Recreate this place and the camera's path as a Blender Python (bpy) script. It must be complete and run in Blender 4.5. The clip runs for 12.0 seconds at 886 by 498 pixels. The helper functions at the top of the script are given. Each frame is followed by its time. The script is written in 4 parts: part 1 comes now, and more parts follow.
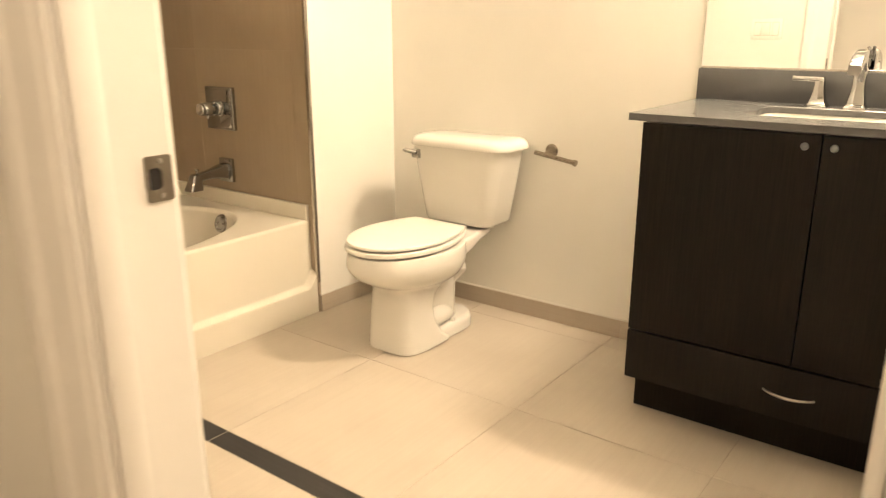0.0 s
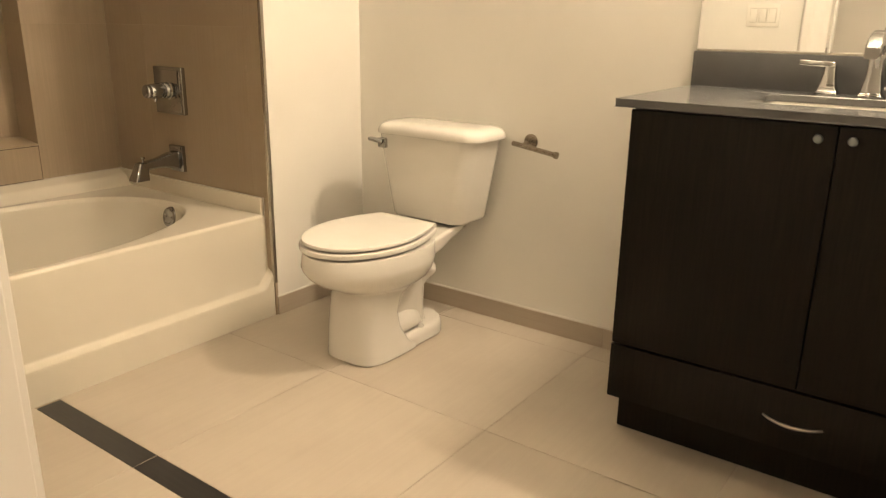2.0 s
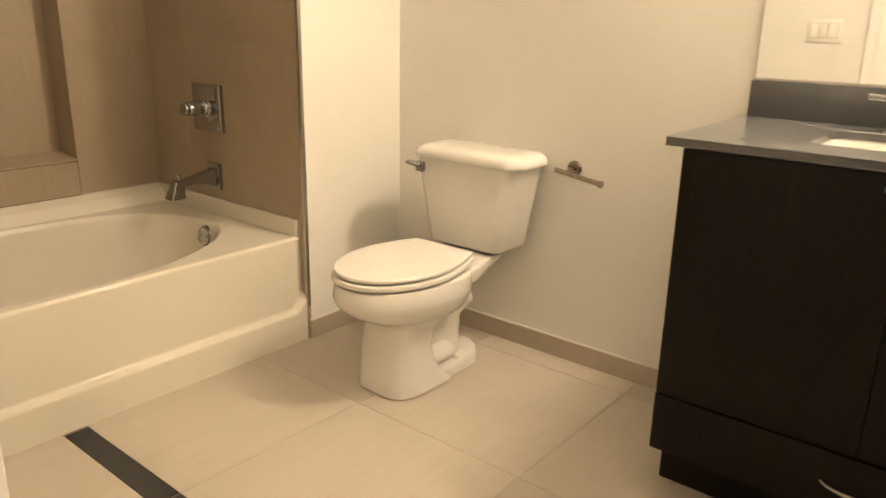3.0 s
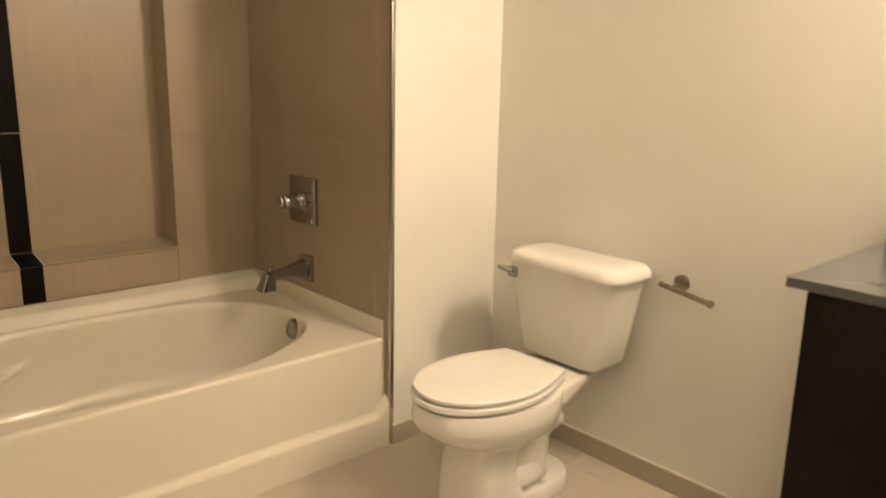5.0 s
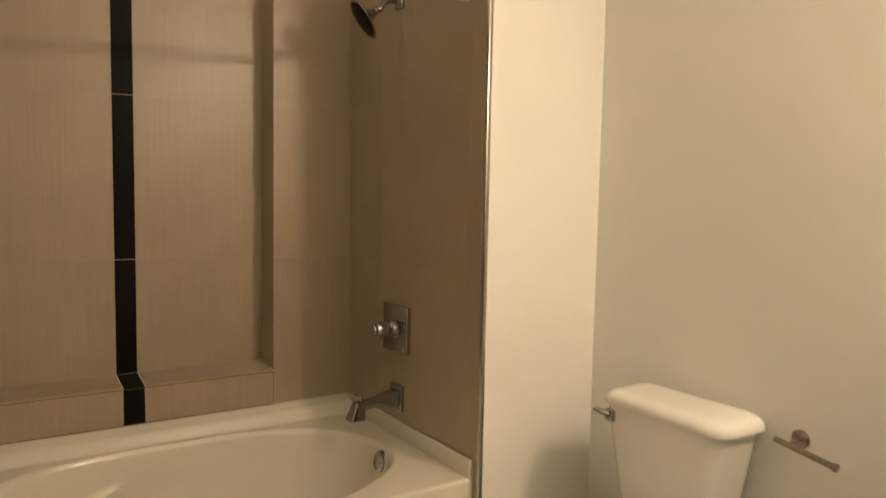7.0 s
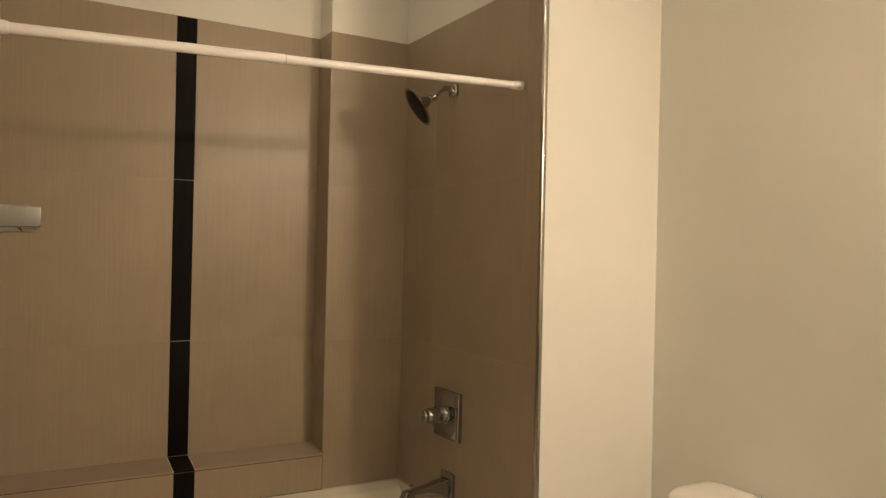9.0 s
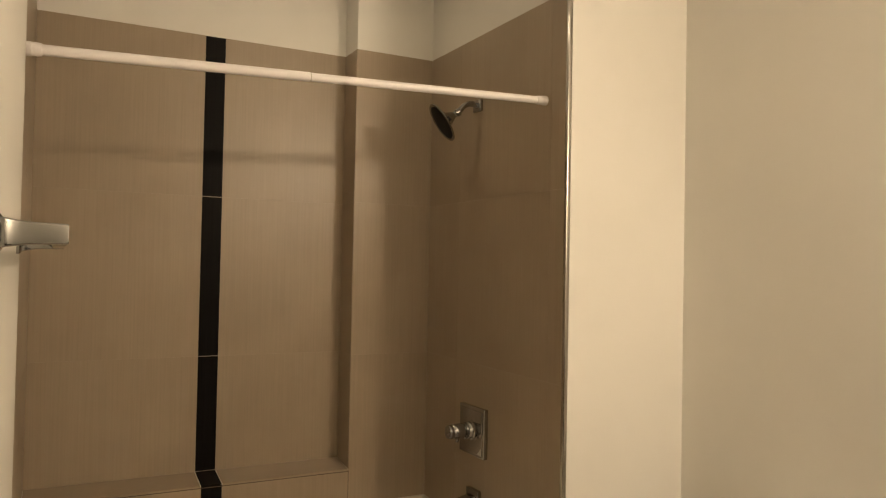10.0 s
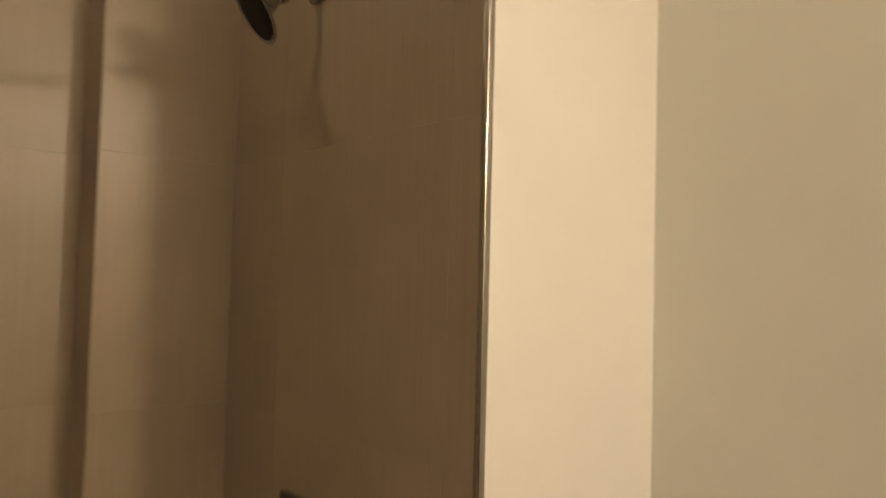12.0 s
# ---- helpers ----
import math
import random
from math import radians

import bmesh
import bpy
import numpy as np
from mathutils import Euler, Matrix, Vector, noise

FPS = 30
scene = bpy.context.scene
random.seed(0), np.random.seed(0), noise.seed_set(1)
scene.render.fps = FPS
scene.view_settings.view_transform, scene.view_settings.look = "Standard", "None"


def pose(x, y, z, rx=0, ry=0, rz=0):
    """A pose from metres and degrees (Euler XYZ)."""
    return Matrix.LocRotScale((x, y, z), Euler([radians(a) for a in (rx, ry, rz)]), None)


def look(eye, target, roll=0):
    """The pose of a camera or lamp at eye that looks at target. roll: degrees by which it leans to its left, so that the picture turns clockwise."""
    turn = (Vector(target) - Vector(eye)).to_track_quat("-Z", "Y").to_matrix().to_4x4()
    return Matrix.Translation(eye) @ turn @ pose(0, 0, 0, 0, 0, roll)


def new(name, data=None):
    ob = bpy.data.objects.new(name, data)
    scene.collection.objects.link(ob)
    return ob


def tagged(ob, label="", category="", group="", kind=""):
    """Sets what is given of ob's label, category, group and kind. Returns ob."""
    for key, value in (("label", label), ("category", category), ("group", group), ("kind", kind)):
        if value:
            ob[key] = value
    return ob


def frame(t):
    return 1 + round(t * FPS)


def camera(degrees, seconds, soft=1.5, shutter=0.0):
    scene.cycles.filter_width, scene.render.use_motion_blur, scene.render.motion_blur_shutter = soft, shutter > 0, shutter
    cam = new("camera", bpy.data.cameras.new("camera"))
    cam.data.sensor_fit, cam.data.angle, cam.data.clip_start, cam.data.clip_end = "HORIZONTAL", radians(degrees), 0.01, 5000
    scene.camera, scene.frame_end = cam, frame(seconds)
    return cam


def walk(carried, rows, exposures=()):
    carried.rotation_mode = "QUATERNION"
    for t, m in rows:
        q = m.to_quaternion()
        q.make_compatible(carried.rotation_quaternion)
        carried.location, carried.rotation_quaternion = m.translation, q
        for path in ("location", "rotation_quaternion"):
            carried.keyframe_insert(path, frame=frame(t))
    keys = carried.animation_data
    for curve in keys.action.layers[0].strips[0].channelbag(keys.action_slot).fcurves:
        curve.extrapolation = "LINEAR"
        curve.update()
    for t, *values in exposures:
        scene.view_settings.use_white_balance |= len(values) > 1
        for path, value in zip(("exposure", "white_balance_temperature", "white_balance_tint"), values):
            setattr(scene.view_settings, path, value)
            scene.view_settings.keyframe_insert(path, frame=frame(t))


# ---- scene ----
cam = camera(61.5, 12.0, soft=1.2, shutter=0.9)
EXPOSURES = [(0.0, 0.70), (0.2, 0.42), (0.4, 0.11), (1.0, 0.12), (3.0, 0.13), (5.0, -0.04), (5.5, -0.13), (7.0, -0.42), (7.5, -0.48), (10.0, -0.58), (10.5, -0.58), (11.0, -0.48), (11.5, -0.40), (12.0, -0.60)]
PATH = [
    (0, (2.139, -1.987, 1.114), (0.982, -0.456, 0.55), -0.1),
    (0.5, (2.091, -1.885, 1.107), (0.955, -0.341, 0.536), 0.0),
    (1, (2.051, -1.806, 1.084), (0.921, -0.258, 0.511), 0.3),
    (1.5, (2.077, -1.786, 1.051), (0.95, -0.238, 0.476), 0.5),
    (2, (2.04, -1.747, 1.068), (0.916, -0.2, 0.483), 0.8),
    (2.5, (2.01, -1.698, 1.104), (0.848, -0.18, 0.516), 0.9),
    (3, (1.983, -1.649, 1.139), (0.771, -0.171, 0.548), 1.1),
    (5, (1.905, -1.477, 1.253), (0.452, -0.175, 0.811), 1.2),
    (5.5, (1.895, -1.458, 1.284), (0.384, -0.203, 0.909), 1.2),
    (6, (1.884, -1.447, 1.306), (0.321, -0.236, 1.008), 1.3),
    (6.5, (1.882, -1.409, 1.323), (0.262, -0.26, 1.093), 1.2),
    (7, (1.878, -1.391, 1.334), (0.213, -0.296, 1.167), 1.1),
    (7.5, (1.856, -1.42, 1.37), (0.174, -0.344, 1.249), 1.2),
    (9.5, (1.847, -1.387, 1.404), (0.087, -0.438, 1.435), 1.2),
    (10, (1.852, -1.386, 1.404), (0.077, -0.465, 1.447), 1.1),
    (10.2, (1.837, -1.407, 1.372), (0.065, -0.483, 1.428), 1.1),
    (10.3, (1.824, -1.409, 1.35), (0.047, -0.492, 1.404), 1.1),
    (10.5, (1.741, -1.412, 1.289), (-0.038, -0.500, 1.345), 1.25),
    (10.7, (1.694, -1.414, 1.301), (-0.081, -0.494, 1.354), 1.3),
    (11, (1.619, -1.318, 1.330), (-0.134, -0.357, 1.391), 1.4),
    (11.2, (1.477, -1.173, 1.326), (-0.242, -0.153, 1.389), 1.4),
    (11.5, (1.294, -1.055, 1.349), (-0.322, 0.123, 1.402), 1.4),
    (11.7, (1.11, -0.959, 1.313), (-0.454, 0.284, 1.419), 1.3),
    (12, (0.883, -0.849, 1.366), (-0.632, 0.455, 1.449), 1.5),
]
walk(cam, [(t, look(eye, target, roll)) for t, eye, target, roll in PATH],
     exposures=EXPOSURES)

# ---- world and lamps ----
world = bpy.data.worlds.new("world")
scene.world = world
world.use_nodes = True
world.node_tree.nodes["Background"].inputs[0].default_value = (0.02, 0.017, 0.013, 1)
world.node_tree.nodes["Background"].inputs[1].default_value = 0.1

LAMP = (1.0, 0.788, 0.556)
VANITY_GLOW = 430.0
HALL_GLOW = 76.0
SHOWER_GLOW = 175.0


# ---- materials ----
def node_mat(name, rough=0.5, metal=0.0):
    m = bpy.data.materials.new(name)
    m.use_nodes = True
    nt = m.node_tree
    b = nt.nodes["Principled BSDF"]
    b.inputs["Roughness"].default_value = rough
    b.inputs["Metallic"].default_value = metal
    return m, nt, b


def coords(nt, scale=(1, 1, 1), jitter=0.0):
    """Object coordinates, stretched, and shifted by a random amount for each object."""
    tc = nt.nodes.new("ShaderNodeTexCoord")
    mp = nt.nodes.new("ShaderNodeMapping")
    mp.inputs["Scale"].default_value = scale
    nt.links.new(tc.outputs["Object"], mp.inputs["Vector"])
    if jitter:
        info = nt.nodes.new("ShaderNodeObjectInfo")
        mul = nt.nodes.new("ShaderNodeMath")
        mul.operation = "MULTIPLY"
        mul.inputs[1].default_value = jitter
        nt.links.new(info.outputs["Random"], mul.inputs[0])
        nt.links.new(mul.outputs[0], mp.inputs["Location"])
    return mp.outputs["Vector"]


def noise_tex(nt, vec, scale, detail=4.0, rough=0.55):
    n = nt.nodes.new("ShaderNodeTexNoise")
    n.inputs["Scale"].default_value = scale
    n.inputs["Detail"].default_value = detail
    n.inputs["Roughness"].default_value = rough
    nt.links.new(vec, n.inputs["Vector"])
    return n.outputs["Fac"]


def ramp(nt, fac, a, b, lo=0.3, hi=0.7):
    r = nt.nodes.new("ShaderNodeValToRGB")
    r.color_ramp.elements[0].position, r.color_ramp.elements[1].position = lo, hi
    r.color_ramp.elements[0].color = (*a, 1)
    r.color_ramp.elements[1].color = (*b, 1)
    nt.links.new(fac, r.inputs["Fac"])
    return r.outputs["Color"]


def mix(nt, a, b, fac, mode="MULTIPLY"):
    n = nt.nodes.new("ShaderNodeMix")
    n.data_type, n.blend_type = "RGBA", mode
    n.inputs[0].default_value = fac
    nt.links.new(a, n.inputs[6])
    nt.links.new(b, n.inputs[7])
    return n.outputs[2]


def bump(nt, bsdf, fac, strength, distance=0.001):
    n = nt.nodes.new("ShaderNodeBump")
    n.inputs["Strength"].default_value = strength
    n.inputs["Distance"].default_value = distance
    nt.links.new(fac, n.inputs["Height"])
    nt.links.new(n.outputs["Normal"], bsdf.inputs["Normal"])


def rough_range(nt, bsdf, fac, lo, hi):
    n = nt.nodes.new("ShaderNodeMapRange")
    n.inputs["To Min"].default_value, n.inputs["To Max"].default_value = lo, hi
    nt.links.new(fac, n.inputs["Value"])
    nt.links.new(n.outputs["Result"], bsdf.inputs["Roughness"])


def paint(name, colour, rough=0.55, texture=0.25):
    """Rolled wall paint: faint blotches, a fine orange-peel relief."""
    m, nt, b = node_mat(name, rough)
    big = noise_tex(nt, coords(nt), 1.7, 3)
    fine = noise_tex(nt, coords(nt), 260, 3)
    c = ramp(nt, big, tuple(v * 0.955 for v in colour), colour, 0.35, 0.65)
    nt.links.new(c, b.inputs["Base Color"])
    rough_range(nt, b, big, rough - 0.05, rough + 0.08)
    bump(nt, b, fine, texture, 0.0006)
    return m


def streaked(name, a, b_col, scale, rough, fine=1.0, strength=0.2, spec=0.5):
    """Tile with a linen-like streaked print."""
    m, nt, b = node_mat(name, rough)
    b.inputs["Specular IOR Level"].default_value = spec
    v = coords(nt, scale, 7.0)
    streak = noise_tex(nt, v, fine, 6, 0.7)
    cloud = noise_tex(nt, coords(nt, (1, 1, 1), 5.0), 3.2, 4)
    c = ramp(nt, streak, a, b_col, 0.25, 0.75)
    info = nt.nodes.new("ShaderNodeObjectInfo")
    tone = ramp(nt, info.outputs["Random"], (0.95, 0.95, 0.95), (1.0, 1.0, 1.0), 0.0, 1.0)
    cl = ramp(nt, cloud, (0.90, 0.89, 0.88), (1.0, 1.0, 1.0), 0.3, 0.65)
    c = mix(nt, mix(nt, c, cl, 1.0), tone, 1.0)
    nt.links.new(c, b.inputs["Base Color"])
    rough_range(nt, b, streak, rough - 0.07, rough + 0.1)
    bump(nt, b, streak, strength, 0.0006)
    return m


def plain(name, colour, rough, metal=0.0, vary=0.06, scale=14.0, coat=0.0, bump_s=0.0, rvar=1.0):
    m, nt, b = node_mat(name, rough, metal)
    n = noise_tex(nt, coords(nt), scale, 4)
    nt.links.new(ramp(nt, n, tuple(v * (1 - vary) for v in colour), colour), b.inputs["Base Color"])
    rough_range(nt, b, noise_tex(nt, coords(nt), scale * 4, 3), max(rough - 0.04 * rvar, 0.02), rough + 0.06 * rvar)
    if coat:
        b.inputs["Coat Weight"].default_value = coat
        b.inputs["Coat Roughness"].default_value = 0.06
    if bump_s:
        bump(nt, b, noise_tex(nt, coords(nt), scale * 8, 3), bump_s, 0.0008)
    return m


def brushed(name, colour, rough, scale):
    m, nt, b = node_mat(name, rough, 1.0)
    n = noise_tex(nt, coords(nt, scale), 1.0, 5, 0.7)
    nt.links.new(ramp(nt, n, tuple(v * 0.82 for v in colour), colour), b.inputs["Base Color"])
    rough_range(nt, b, n, rough - 0.06, rough + 0.1)
    return m


def wood_dark(name):
    m, nt, b = node_mat(name, 0.42)
    b.inputs["Specular IOR Level"].default_value = 0.13
    grain = noise_tex(nt, coords(nt, (160, 160, 7), 4.0), 1.0, 7, 0.68)
    pore = noise_tex(nt, coords(nt, (420, 420, 26), 9.0), 1.0, 3)
    band = noise_tex(nt, coords(nt, (11, 11, 1.1), 3.0), 1.0, 3)
    c = ramp(nt, grain, (0.0041, 0.0030, 0.0021), (0.0138, 0.0097, 0.0066), 0.3, 0.72)
    c = mix(nt, c, ramp(nt, band, (0.72, 0.7, 0.68), (1, 1, 1)), 1.0)
    nt.links.new(c, b.inputs["Base Color"])
    rough_range(nt, b, pore, 0.36, 0.55)
    bump(nt, b, pore, 0.3, 0.0004)
    return m


def quartz(name):
    m, nt, b = node_mat(name, 0.2)
    speck = noise_tex(nt, coords(nt), 420, 2)
    cloud = noise_tex(nt, coords(nt), 18, 4)
    c = ramp(nt, speck, (0.090, 0.091, 0.093), (0.106, 0.106, 0.107), 0.35, 0.68)
    c = mix(nt, c, ramp(nt, cloud, (0.9, 0.9, 0.9), (1, 1, 1)), 1.0)
    nt.links.new(c, b.inputs["Base Color"])
    rough_range(nt, b, speck, 0.16, 0.28)
    return m


def glow(name, colour, strength):
    m = bpy.data.materials.new(name)
    m.use_nodes = True
    nt = m.node_tree
    nt.nodes.remove(nt.nodes["Principled BSDF"])
    e = nt.nodes.new("ShaderNodeEmission")
    e.inputs[0].default_value, e.inputs[1].default_value = (*colour, 1), strength
    nt.links.new(e.outputs[0], nt.nodes["Material Output"].inputs[0])
    return m


WALL = paint("wall_paint", (0.766, 0.748, 0.697))
CEIL = paint("ceiling_paint", (0.79, 0.78, 0.745), 0.7)
TRIMPAINT = paint("trim_paint", (0.78, 0.76, 0.72), 0.32, 0.12)
TILE_W = streaked("wall_tile", (0.320, 0.255, 0.183), (0.377, 0.302, 0.219), (150, 150, 2.6), 0.34)
TILE_F = streaked("floor_tile", (0.485, 0.430, 0.357), (0.530, 0.475, 0.398), (60, 2.2, 60), 0.42, strength=0.1)
TILE_B = streaked("base_tile", (0.43, 0.37, 0.30), (0.48, 0.415, 0.34), (3.0, 3.0, 120), 0.4)
TILE_DK = streaked("dark_tile", (0.0045, 0.0040, 0.0038), (0.009, 0.0082, 0.0078), (120, 120, 2.4), 0.42, spec=0.05)
TILE_DKF = streaked("dark_floor_tile", (0.009, 0.0085, 0.0085), (0.036, 0.034, 0.034), (5, 110, 110), 0.45)
GROUT_W = plain("wall_grout", (0.54, 0.485, 0.415), 0.85, 0, 0.15, 60)
GROUT_F = plain("floor_grout", (0.43, 0.365, 0.285), 0.9, 0, 0.2, 60)
PORCELAIN = plain("porcelain", (0.70, 0.68, 0.632), 0.06, 0, 0.02, 3, 0.3, rvar=0.2)
SEAT_P = plain("seat_plastic", (0.755, 0.735, 0.685), 0.22, 0, 0.02, 6)
ACRYLIC = plain("tub_acrylic", (0.668, 0.628, 0.540), 0.15, 0, 0.03, 1.3, rvar=0.0)
ACRYLIC.node_tree.nodes["Principled BSDF"].inputs["Specular IOR Level"].default_value = 0.42
CHROME = plain("chrome", (0.38, 0.38, 0.378), 0.055, 1.0, 0.05, 30)
PEWTER = plain("pewter", (0.22, 0.245, 0.26), 0.42, 1.0, 0.1, 30)
HOLDER = brushed("aged_nickel", (0.36, 0.31, 0.255), 0.25, (90, 900, 900))
NICKEL = brushed("brushed_nickel", (0.46, 0.425, 0.38), 0.28, (90, 900, 900))
STEEL = brushed("satin_steel", (0.27, 0.24, 0.20), 0.33, (900, 900, 40))
ALU = brushed("aluminium_trim", (0.55, 0.52, 0.475), 0.17, (900, 900, 14))
# near-black colour that stands in for deep shade in holes and gaps
CAVITY_SHADE = plain("cavity_shade", (0.012, 0.010, 0.008), 0.8)
WOOD = wood_dark("espresso_veneer")
QUARTZ = quartz("grey_quartz")
RODWHITE = plain("white_enamel", (0.84, 0.805, 0.815), 0.3, 0, 0.03, 20)
SWITCHP = plain("switch_plastic", (0.78, 0.76, 0.70), 0.35, 0, 0.02, 20)
# mid grey that paints in the shade of narrow gaps
GAP_SHADE = plain("gap_shade", (0.42, 0.39, 0.33), 0.6)
RUBBER = plain("black_nozzle", (0.010, 0.009, 0.009), 0.5, 0, 0.2, 40)
RUBBER.node_tree.nodes["Principled BSDF"].inputs["Specular IOR Level"].default_value = 0.12
CAULK = plain("caulk", (0.55, 0.51, 0.45), 0.6, 0, 0.15, 30)
HALLPAINT = paint("hall_paint", (0.74, 0.72, 0.66), 0.6)
HALLFLOOR = streaked("hall_floor", (0.22, 0.16, 0.11), (0.30, 0.225, 0.16), (2, 60, 60), 0.45)
SHOWERGLOW = glow("lit_lens", (1.0, 0.82, 0.56), SHOWER_GLOW)
GLOBE = glow("lit_globe", LAMP, VANITY_GLOW)
HALLGLOW = glow("lit_diffuser", (1.0, 0.76, 0.53), HALL_GLOW)

# mirror glass: a silvered back that shows the room
MIRROR, _nt, _b = node_mat("mirror_silver", 0.015, 1.0)
_b.inputs["Base Color"].default_value = (0.90, 0.91, 0.90, 1)


# ---- mesh helpers ----
def link(name, bm, material, parent=None, label="", smooth=True):
    me = bpy.data.meshes.new(name)
    bmesh.ops.recalc_face_normals(bm, faces=bm.faces)
    bm.to_mesh(me)
    bm.free()
    if smooth:
        for p in me.polygons:
            p.use_smooth = True
        me.set_sharp_from_angle(angle=radians(38))
    me.materials.append(material)
    ob = new(name, me)
    if parent:
        ob.parent = parent
    if label:
        ob["label"] = label
    return ob


def part(name, bm, material, parent, label="", smooth=True):
    return link(name, bm, material, parent, label, smooth)


def thing(name, label, category, group=""):
    return tagged(new(name), label, category, group)


def structure(name, bm, material, label="", smooth=False):
    return tagged(link(name, bm, material, smooth=smooth), label, kind="structure")


def box(x0, x1, y0, y1, z0, z1, bevel=0.0, seg=2, bm=None):
    b = bmesh.new()
    bmesh.ops.create_cube(b, size=1)
    for v in b.verts:
        v.co = ((x0 + x1) / 2 + v.co.x * (x1 - x0), (y0 + y1) / 2 + v.co.y * (y1 - y0), (z0 + z1) / 2 + v.co.z * (z1 - z0))
    if bevel:
        bmesh.ops.bevel(b, geom=b.edges[:], offset=bevel, segments=seg, profile=0.5, affect="EDGES")
    if bm is None:
        return b
    return join(bm, b)


def join(a, b):
    me = bpy.data.meshes.new("tmp")
    b.to_mesh(me)
    b.free()
    a.from_mesh(me)
    bpy.data.meshes.remove(me)
    return a


def loft(rings, cap0=True, cap1=True, bm=None):
    """Skin closed rings of equal count."""
    b = bm or bmesh.new()
    vs = [[b.verts.new(p) for p in r] for r in rings]
    n = len(vs[0])
    for i in range(len(vs) - 1):
        for k in range(n):
            b.faces.new((vs[i][k], vs[i][(k + 1) % n], vs[i + 1][(k + 1) % n], vs[i + 1][k]))
    if cap0:
        b.faces.new(vs[0][::-1])
    if cap1:
        b.faces.new(vs[-1])
    return b


def tube(points, radii, n=20, bm=None, flat=1.0):
    """A round tube along a smooth path; radii per point."""
    pts = [Vector(p) for p in points]
    rings = []
    up = Vector((0, 0, 1))
    for i, p in enumerate(pts):
        d = (pts[min(i + 1, len(pts) - 1)] - pts[max(i - 1, 0)]).normalized()
        if i == 0:
            side = d.cross(up if abs(d.z) < 0.95 else Vector((1, 0, 0))).normalized()
        else:
            side = (side - d * side.dot(d)).normalized()
        w = d.cross(side)
        r = radii[i] if isinstance(radii, (list, tuple)) else radii
        rings.append([p + side * r * math.cos(a) + w * r * flat * math.sin(a) for a in (2 * math.pi * k / n for k in range(n))])
    return loft(rings, bm=bm)


def smooth_path(points, n=8):
    """Catmull-Rom through the points."""
    p = [Vector(q) for q in points]
    p = [p[0] * 2 - p[1]] + p + [p[-1] * 2 - p[-2]]
    out = []
    for i in range(1, len(p) - 2):
        for k in range(n):
            t = k / n
            a, b, c, d = p[i - 1], p[i], p[i + 1], p[i + 2]
            out.append(0.5 * ((2 * b) + (c - a) * t + (2 * a - 5 * b + 4 * c - d) * t * t + (3 * b - a - 3 * c + d) * t ** 3))
    return out + [p[-2]]


def lathe(profile, centre, axis, n=28, bm=None):
    """Turn (distance along axis, radius) pairs about an axis through centre."""
    ax = Vector(axis).normalized()
    s = ax.cross(Vector((0, 0, 1)) if abs(ax.z) < 0.9 else Vector((1, 0, 0))).normalized()
    w = ax.cross(s)
    c = Vector(centre)
    return loft([[c + ax * d + (s * math.cos(a) + w * math.sin(a)) * max(r, 0.0004) for a in (2 * math.pi * k / n for k in range(n))] for d, r in profile], bm=bm)


def round_rect(cx, cy, hx, hy, r, z, n=6):
    pts = []
    for sx, sy, a0 in ((1, 1, 0), (-1, 1, 90), (-1, -1, 180), (1, -1, 270)):
        for k in range(n + 1):
            a = radians(a0 + 90 * k / n)
            pts.append(Vector((cx + sx * (hx - r) + r * math.cos(a), cy + sy * (hy - r) + r * math.sin(a), z)))
    return pts


def smoothstep(a, b, v):
    t = min(max((v - a) / (b - a), 0.0), 1.0)
    return t * t * (3 - 2 * t)


# ---- plan ----
Y_BACK = 0.489        # wall behind toilet and vanity
X_TUB = -0.948        # pier and ledge face in the alcove
X_NICHE = -1.082      # recessed face of the alcove
Y_PIER = -0.337
Y_FOOT = -1.468
Y_DOOR = -1.457       # room face of the wall with the doorway
T_DOOR = 0.125
X_EAST = 2.285
Z_CEIL = 2.60
Z_TILE = 2.264
Z_RIM = 0.446
DOOR_L, DOOR_R, DOOR_H = 1.317, 2.120, 2.05
TT = 0.009            # tile thickness
STRIPE = (-0.901, -0.825)
INLAY = (-0.898, -0.828)
ROWS_Z = (Z_RIM, 1.040, 1.648, Z_TILE)
SUB = 0.0016          # depth of the joints
SILL_F, SILL_B = 0.589, 0.606


# ---- setting ----
floor = structure("floor", box(-1.25, 2.45, -1.58, 0.62, -0.12, -0.0016), GROUT_F, "large beige floor tiles with thin brown grout lines")
ceiling = structure("ceiling", box(-1.25, 2.45, -1.58, 0.62, Z_CEIL, Z_CEIL + 0.1), CEIL, "plain white painted ceiling")
wall_north = structure("wall_north", box(-0.0, 2.45, Y_BACK, Y_BACK + 0.13, -0.004, Z_CEIL), WALL, "off-white painted wall behind toilet and vanity")
wall_east = structure("wall_east", box(X_EAST, X_EAST + 0.15, Y_DOOR, Y_BACK, -0.004, Z_CEIL), WALL, "off-white painted wall beside the vanity")
bm = box(-0.14, 0.0, SUB, Y_BACK + 0.13, -0.004, Z_CEIL)
box(-1.25, -0.14, SUB, 0.14, -0.004, Z_CEIL, bm=bm)
wall_chase = structure("wall_chase", bm, WALL, "off-white painted return wall between tub and toilet")
bm = box(-1.25, X_NICHE - SUB, Y_FOOT, SUB, -0.004, Z_CEIL)
box(X_NICHE - SUB, X_TUB - SUB, Y_PIER + SUB, SUB, -0.004, Z_CEIL, bm=bm)
